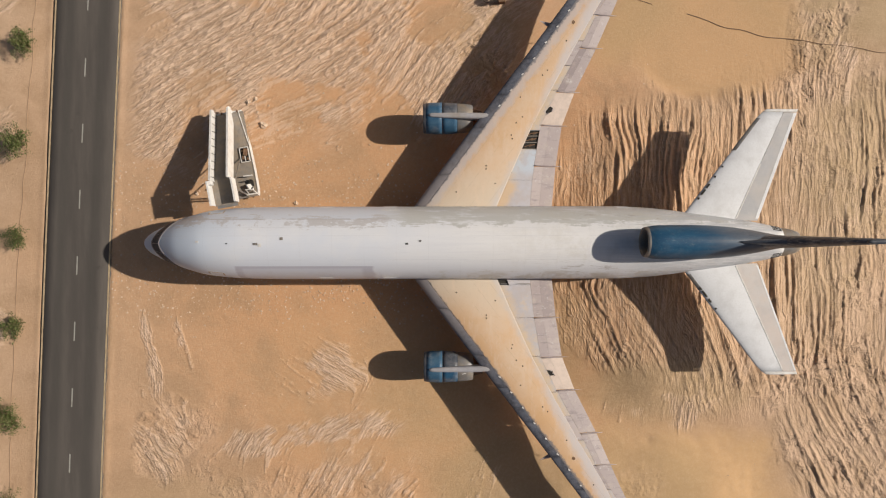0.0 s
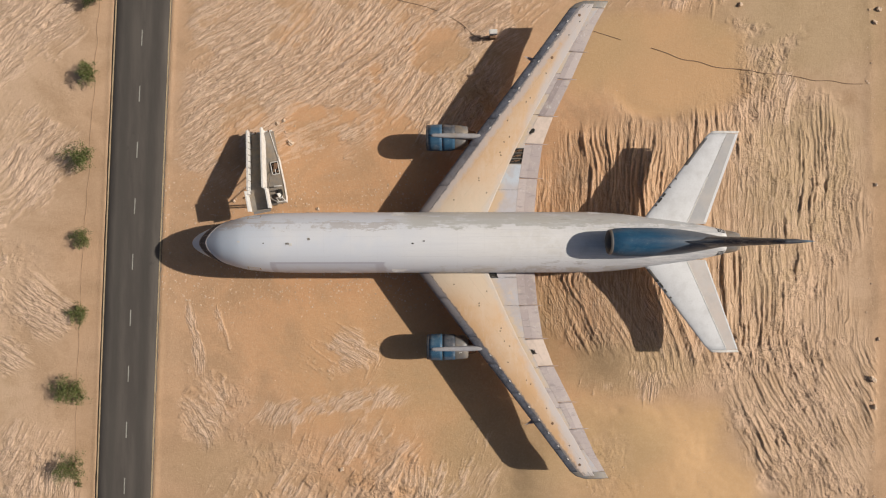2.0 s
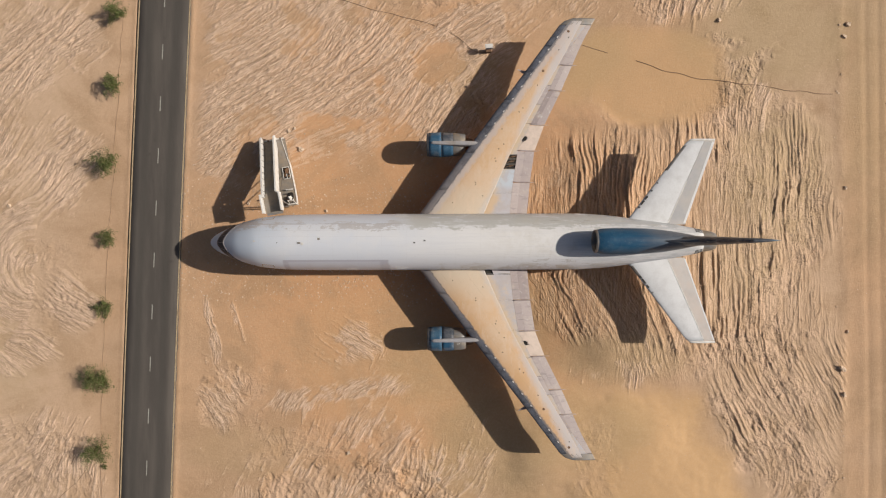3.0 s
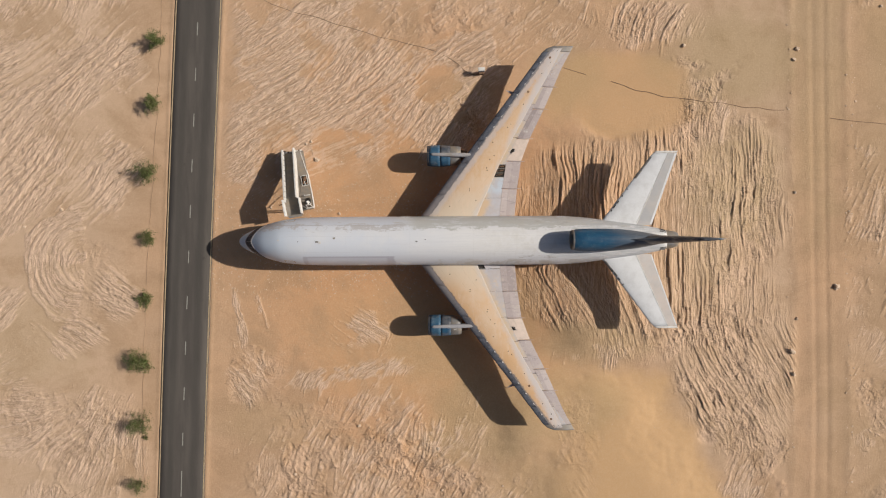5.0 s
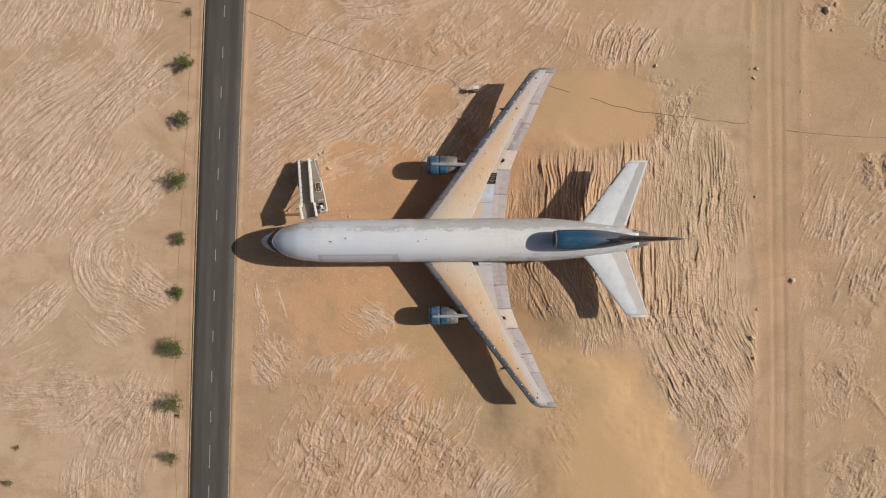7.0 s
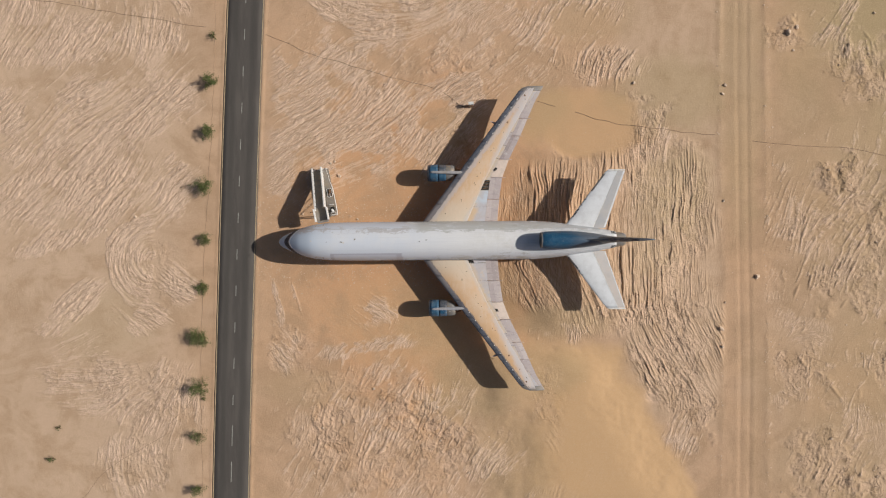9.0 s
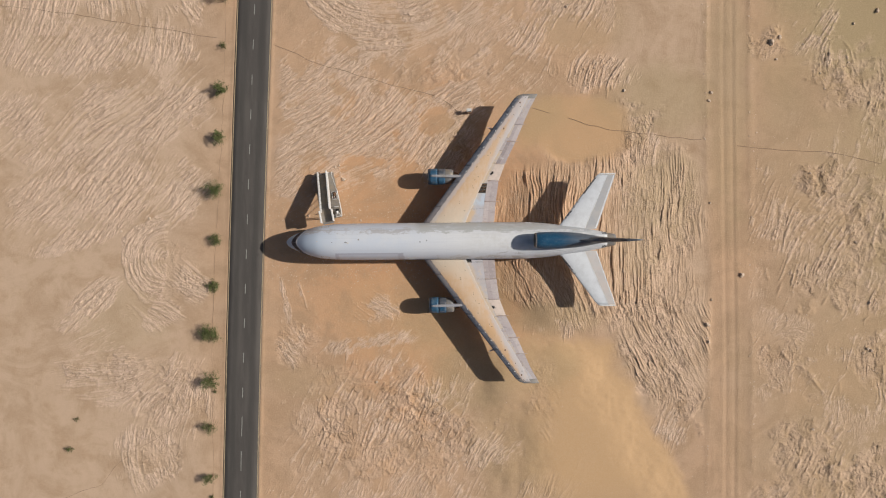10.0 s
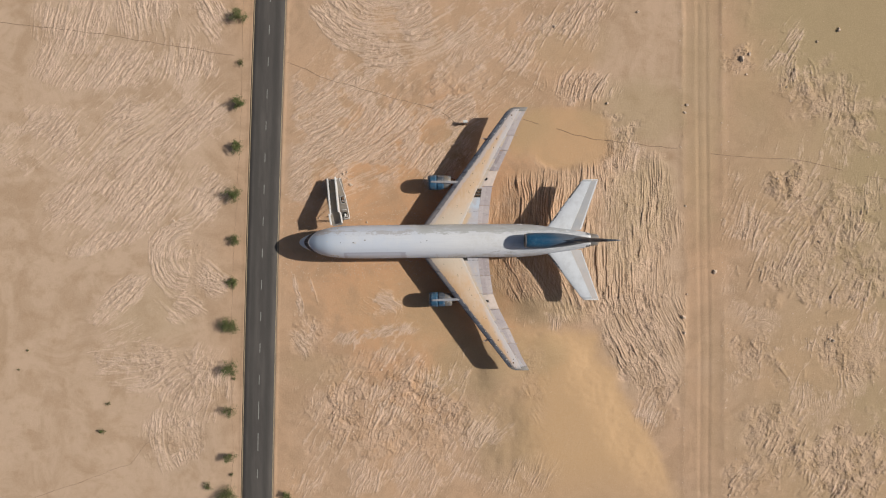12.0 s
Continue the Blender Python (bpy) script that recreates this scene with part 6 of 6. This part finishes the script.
    box(bm, (-1.35, 7.0, 1.08), (0.5, 0.5, 0.24), None, 0.05)
    box(bm, (-1.35, 6.75, 1.4), (0.5, 0.1, 0.5), None, 0.04)
    part("driver_seat", bm, DARK, truck)
    bm = bmesh.new()
    tube(bm, (-1.7, 7.9, 1.0), (-1.65, 7.65, 1.95), 0.04)
    tube(bm, (-1.02, 7.9, 1.0), (-1.05, 7.6, 1.95), 0.04)
    tube(bm, (-1.7, 7.65, 1.95), (-1.0, 7.6, 1.95), 0.045)
    part("windscreen_frame", bm, WHITE, truck, "bent white windscreen frame")
    bm = bmesh.new()
    tube(bm, (-1.75, 6.35, 1.5), (-0.95, 6.3, 1.5), 0.06)
    part("cross_bar", bm, WHITE, truck)
    bm = bmesh.new()
    box(bm, (-1.3, 7.35, 1.35), (0.14, 0.62, 0.5), pose(0, 0, 0, 0, 30, 24), 0.03)
    part("broken_panel", bm, WHITE, truck, "torn white panel")
    bm = bmesh.new()
    bmesh.ops.create_cone(bm, cap_ends=True, segments=18, radius1=0.2, radius2=0.2, depth=0.04, matrix=pose(-1.35, 7.42, 1.35, 50, 0, 0))
    tube(bm, (-1.35, 7.42, 1.35), (-1.35, 7.75, 0.98), 0.03)
    part("steering_wheel", bm, DARK, truck)
    bm = bmesh.new()
    box(bm, (-1.35, 7.98, 1.2), (0.95, 0.12, 0.55), None, 0.04)
    part("dashboard", bm, WHITE, truck)
    # side arm that sticks out at platform level, on the side away from the body
    bm = bmesh.new()
    tube(bm, (0.7, 7.0, 3.1), (2.1, 7.1, 2.9), 0.06)
    part("stabiliser_arm", bm, RUST, truck)
    return truck


stairs_truck()


# ---- floodlight cabinet by the right wing tip ----
def floodlight():
    z = ground_z(2.7, 22.1)
    lamp_post = empty("floodlight", pose(2.7, 22.1, z, 0, 0, 4), "white steel floodlight on a short dark pedestal in the sand", "floodlight")
    bm = bmesh.new()
    box(bm, (0, -0.05, 0.3), (0.62, 0.5, 0.6), None, 0.05)
    part("pedestal", bm, RUST, lamp_post, "dark rusty pedestal")
    bm = bmesh.new()
    tube(bm, (0, 0, 0.55), (0, 0.05, 1.15), 0.07, 10)
    part("stem", bm, DARK, lamp_post)
    bm = bmesh.new()
    box(bm, (0, 0.12, 1.35), (0.86, 0.46, 0.34), pose(0, 0, 0, 14, 0, 0), 0.05)
    part("housing", bm, WHITE, lamp_post, "white steel housing")
    bm = bmesh.new()
    box(bm, (0, -0.16, 1.27), (0.76, 0.14, 0.3), pose(0, 0, 0, 14, 0, 0), 0.02)
    part("lens", bm, GLASS, lamp_post, "dark glass front")


floodlight()


# ---- hoses and cables that lie on the ground ----
def laid(name, points, r, label, category, step=1.6, wander=0.12, seed=0):
    rng = random.Random(seed)
    out = []
    for (x0, y0), (x1, y1) in zip(points, points[1:]):
        n = max(1, int(math.hypot(x1 - x0, y1 - y0) / step))
        for k in range(n):
            s = k / n
            x, y = x0 + (x1 - x0) * s + rng.uniform(-wander, wander), y0 + (y1 - y0) * s + rng.uniform(-wander, wander)
            out.append((x, y, ground_z(x, y) + r * 0.7))
    out.append((*points[-1], ground_z(*points[-1]) + r * 0.7))
    return tagged(pipe(name, out, r, HOSE), label, category)


laid("cable", [(-32, 34.6), (-28.4, 33.1), (-23.1, 30.7), (-16.7, 28.8), (-10.3, 26.9), (-3.5, 25.2), (-0.8, 23.6), (1.2, 22.1), (2.5, 21.9)], 0.038, "brown power cable lying across the sand to the floodlight", "cable", seed=1)
laid("cable", [(13.5, 22.6), (16.5, 21.8)], 0.04, "short end of brown cable half buried in sand", "cable", seed=2)
laid("cable", [(19.8, 20.9), (23.0, 19.8), (26.7, 18.9), (31.9, 18.2), (37.2, 17.5), (42.4, 17.0)], 0.042, "brown power cable lying across ridged sand", "cable", seed=3)
laid("cable", [(48.5, 16.0), (54.0, 15.2), (60.3, 14.9), (66.5, 14.2), (70.7, 13.0), (73.0, 12.5)], 0.038, "brown power cable lying beside the dirt track", "cable", seed=4)
laid("cable", [(77.0, 11.3), (83.0, 10.3), (92.0, 9.0)], 0.038, "brown power cable half buried in sand", "cable", seed=5)
laid("cable", [(-92, 43), (-78.4, 41.4), (-65.7, 39.8), (-58.3, 38.3), (-50.8, 37.2), (-44.9, 36.1), (-40.6, 35.4)], 0.038, "brown power cable lying across scraped ground", "cable", seed=6)
laid("cable", [(-80.5, -48.2), (-71.7, -45.5), (-67.4, -43.9), (-61.9, -41.8), (-59.1, -38.5), (-56.3, -36.4), (-54.2, -35.0), (-50.9, -33.2), (-48.1, -31.6), (-47.0, -29.4), (-44.8, -27.3), (-43.4, -25.4)], 0.028, "thin dark cable winding over pale ground", "cable", seed=7)
laid("irrigation_hose", [(-38.6, 52), (-39.0, 35.2), (-39.4, 26.7), (-39.9, 18.2), (-40.5, 9.2), (-41.1, 0.6), (-41.6, -7.4), (-41.9, -14.9), (-42.1, -23.5), (-42.0, -31.6), (-42.1, -39.7), (-43.0, -52)], 0.024, "brown irrigation hose along the roadside shrubs", "hose", seed=8)


# ---- shrubs ----
def shrub(x, y, width, height, leaves, sparse=0.0, seed=0, label="", long=1.0):
    """Many thin stems from the ground, each with sprays of small leaves, leaving gaps."""
    rng = random.Random(seed)
    z0 = ground_z(x, y)
    bush = empty("shrub", pose(x, y, z0 - 0.03, 0, 0, 0), label, "shrub", "roadside shrubs")
    wood, tips = bmesh.new(), []
    stems = 9 + int(width * 4)
    for k in range(stems):
        turn, out = rng.uniform(0, 6.283), rng.uniform(0.15, 1.0) ** 0.7
        reach = width / 2 * out * rng.uniform(0.75, 1.1)
        top = Vector((math.cos(turn) * reach * long, math.sin(turn) * reach, height * (1.05 - 0.55 * out * out) * rng.uniform(0.7, 1.08)))
        knee = Vector((top.x * 0.35, top.y * 0.35, top.z * 0.6))
        tube(wood, (rng.uniform(-0.08, 0.08), rng.uniform(-0.08, 0.08), -0.05), knee, 0.035, 5, 0.02)
        tube(wood, knee, top, 0.02, 5, 0.006)
        for t in (0.15, 0.4, 0.65, 0.85, 1.0):
            p = knee.lerp(top, t)
            side = Vector((rng.gauss(0, 1), rng.gauss(0, 1), rng.gauss(0.2, 0.5))) * 0.15 * width / 2.2
            tips.append((p + side, t))
            if t > 0.3:
                tube(wood, p, p + side, 0.008, 4, 0.004)
    part("branches", wood, BARK, bush, "thin dry stems")
    rs = np.random.default_rng(seed)
    pick = rs.integers(0, len(tips), leaves)
    base = np.array([tuple(tips[i][0]) for i in pick]) + rs.normal(0, 1, (leaves, 3)) * np.array([0.15, 0.15, 0.10]) * (width / 2.4)
    base[:, 2] = np.maximum(base[:, 2], 0.05)
    a, tilt, size = rs.uniform(0, 6.283, leaves), rs.normal(0, 0.55, leaves), rs.uniform(0.05, 0.115, leaves) * (1 - 0.3 * sparse)
    u = np.stack([np.cos(a) * np.cos(tilt), np.sin(a) * np.cos(tilt), np.sin(tilt)], -1) * size[:, None]
    w = np.stack([-np.sin(a), np.cos(a), rs.normal(0, 0.5, leaves)], -1) * (size * 0.38)[:, None]
    verts = np.stack([base - u, base + w, base + u, base - w], 1).reshape(-1, 3)
    me = bpy.data.meshes.new("foliage")
    me.from_pydata(verts.tolist(), [], np.arange(leaves * 4).reshape(-1, 4).tolist())
    me.materials.append(LEAF)
    crown = new("foliage", me)
    crown.parent = bush
    tagged(crown, kind="stuff")


FULL, THIN, SMALL = "leafy green desert shrub beside the irrigation hose", "thin half-dry desert shrub beside the road", "small dark desert shrub alone on bare sand"
for k, (x, y, w, h, n, thin, label, long) in enumerate([
    (-40.0, 42.4, 3.2, 1.6, 2300, 0.2, FULL, 1.2), (-39.4, 33.7, 1.3, 0.9, 380, 0.6, THIN, 1.2), (-40.1, 26.3, 2.7, 1.7, 2100, 0.1, FULL, 1.1), (-40.7, 18.0, 2.5, 1.7, 2000, 0.1, FULL, 1.1),
    (-41.2, 9.1, 3.4, 1.7, 2500, 0.2, FULL, 1.25), (-41.4, 0.6, 2.5, 1.1, 1300, 0.3, FULL, 1.3), (-41.6, -7.4, 2.2, 0.8, 1300, 0.1, FULL, 1.4), (-42.6, -15.3, 3.5, 1.5, 3000, 0.1, FULL, 1.2),
    (-42.8, -23.6, 3.4, 1.5, 2300, 0.3, FULL, 1.3), (-42.8, -31.5, 2.9, 1.4, 1200, 0.5, THIN, 1.2), (-42.8, -40.4, 2.8, 1.4, 1300, 0.4, THIN, 1.2), (-43.2, -47.6, 3.6, 1.5, 2600, 0.2, FULL, 1.2),
    (-46.9, -46.0, 1.6, 0.9, 500, 0.4, SMALL, 1.1), (-66.9, -35.4, 1.2, 0.8, 330, 0.4, SMALL, 1.2), (-32.0, -48.0, 2.4, 1.2, 1100, 0.4, THIN, 1.2), (-81.1, -20.0, 0.5, 0.4, 90, 0.4, SMALL, 1.0),
    (-82.9, -23.7, 0.5, 0.4, 90, 0.4, SMALL, 1.0), (-65.8, -30.3, 0.9, 0.5, 110, 0.6, SMALL, 1.2), (-39.6, 51.0, 2.8, 1.5, 1500, 0.2, FULL, 1.2),
    (-42.4, -44.0, 0.8, 0.5, 160, 0.4, SMALL, 1.0), (-41.6, -25.7, 0.8, 0.5, 130, 0.4, SMALL, 1.1),
]):
    tall = h > 1.0
    shrub(x + (0.5 if tall else 0.1), y, w * (0.95 if tall else 1.1), h * (1.45 if tall else 1.2), int(n * 0.85), thin, 300 + k, label, long)


# ---- stones ----
def stone_points(rng, r, flat=0.6):
    """The eight corners of a rough, uneven block."""
    return [((sx * r * rng.uniform(0.55, 1.0)), (sy * r * rng.uniform(0.5, 0.95)), (0.0 if sz < 0 else r * flat * rng.uniform(0.6, 1.3))) for sx in (-1, 1) for sy in (-1, 1) for sz in (-1, 1)]


CUBE = ((0, 1, 3, 2), (4, 6, 7, 5), (0, 4, 5, 1), (2, 3, 7, 6), (1, 5, 7, 3), (0, 2, 6, 4))


def rock(x, y, r, seed, material=STONE, label="pale weathered rock lying on the sand"):
    rng = random.Random(seed)
    bm = bmesh.new()
    bmesh.ops.create_icosphere(bm, subdivisions=2, radius=r)
    for vert in bm.verts:
        n = noise.noise(vert.co * (1.6 / r) + Vector((seed * 3.1, 0, 0)))
        chip = noise.noise(vert.co * (3.5 / r) + Vector((0, seed * 1.7, 0)))
        vert.co *= 0.85 + 0.7 * n + 0.4 * chip
        vert.co.z *= 0.72
        vert.co.x *= 1 + 0.25 * math.sin(seed)
    ob = part("rock", bm, material, None, label)
    ob.matrix_basis = pose(x, y, ground_z(x, y) + r * 0.3, 0, 0, rng.uniform(0, 360))
    tagged(ob, "", "rock", "rocks on the sand")


for k, (x, y, r) in enumerate([(29.3, 25.5, 0.32), (43.2, -14.6, 0.48), (43.4, -17.6, 0.36), (49.2, -6.2, 0.42), (-18.9, 10.8, 0.3), (-20.3, 12.9, 0.22), (-19.6, 13.2, 0.2),
                               (72.2, 38.5, 0.4), (68.2, 36.4, 0.26), (71.2, -19.3, 0.3), (70.6, -19.0, 0.24), (19.6, 40.0, 0.3), (35.1, 42.4, 0.32), (54.2, 33.4, 0.5), (55.6, 34.2, 0.45), (-25.0, 4.6, 0.2), (-16.0, 3.7, 0.2),
                               (-52.6, 4.4, 0.22), (-57.5, 2.2, 0.2), (-52.0, 18.2, 0.2), (44.0, -10.4, 0.22), (43.8, 6.2, 0.24), (44.1, 25.0, 0.3), (43.7, 23.6, 0.26)]):
    rock(x, y, r, 500 + k)
strewn = random.Random(41)
for k in range(30):
    x, y, spread = strewn.choice(((61, 10, 2.0), (62.5, 9, 2.4), (54, 33.5, 2.0), (65.5, 29, 2.2), (76, 20.5, 2.2), (73, -44, 6.0), (65, -39.5, 2.5), (55, -46, 2.5), (70, 2, 6.0), (-9, -28.5, 3.0), (-22, -33, 2.5), (2, -34, 3.0)))
    rock(x + strewn.gauss(0, spread), y + strewn.gauss(0, spread), strewn.uniform(0.10, 0.26), 600 + k)


def gravel(name, count, draw, r0, r1, label, seed):
    """Loose stones, too many to count, as one mesh."""
    rng = random.Random(seed)
    verts, faces = [], []
    for _ in range(count):
        x, y = draw(rng)
        if abs(x - float(road_x(y))) < 3.1:
            continue
        r = r0 + (r1 - r0) * rng.random() ** 3
        z, turn, at = ground_z(x, y) - r * 0.12, rng.uniform(0, 6.28), len(verts)
        c, s = math.cos(turn), math.sin(turn)
        verts += [(x + px * c - py * s, y + px * s + py * c, z + pz) for px, py, pz in stone_points(rng, r)]
        faces += [tuple(at + i for i in face) for face in CUBE]
    me = bpy.data.meshes.new(name)
    me.from_pydata(verts, [], faces)
    me.materials.append(STONE)
    tagged(new(name, me), label, "stones", kind="stuff")


def beside_fuselage(rng):
    return rng.uniform(-33, 2), rng.gauss(-4.2, 1.6) if rng.random() < 0.6 else rng.gauss(5.0, 1.8)


def by_stairs(rng):
    return rng.gauss(-21, 5.5), rng.gauss(6, 4.0)


def over_all(rng):
    return rng.uniform(-40, 90), rng.uniform(-50, 50)


def by_track(rng):
    return 47 + rng.choice((-1, 1)) * (3.4 + abs(rng.gauss(0, 0.6))), rng.uniform(-50, 50)


def rough_ground(rng):
    return rng.uniform(51, 90), rng.uniform(-50, 20)


gravel("gravel", 3600, beside_fuselage, 0.015, 0.105, "small pale stones strewn beside the fuselage", 1)
gravel("gravel", 600, by_stairs, 0.015, 0.11, "small pale stones strewn round the boarding stairs", 2)
gravel("gravel", 2600, over_all, 0.015, 0.08, "scattered small stones on the desert sand", 3)
gravel("gravel", 260, by_track, 0.03, 0.15, "clods along the banks of the dirt track", 4)
gravel("gravel", 900, rough_ground, 0.03, 0.15, "clods strewn over rough ground", 5)
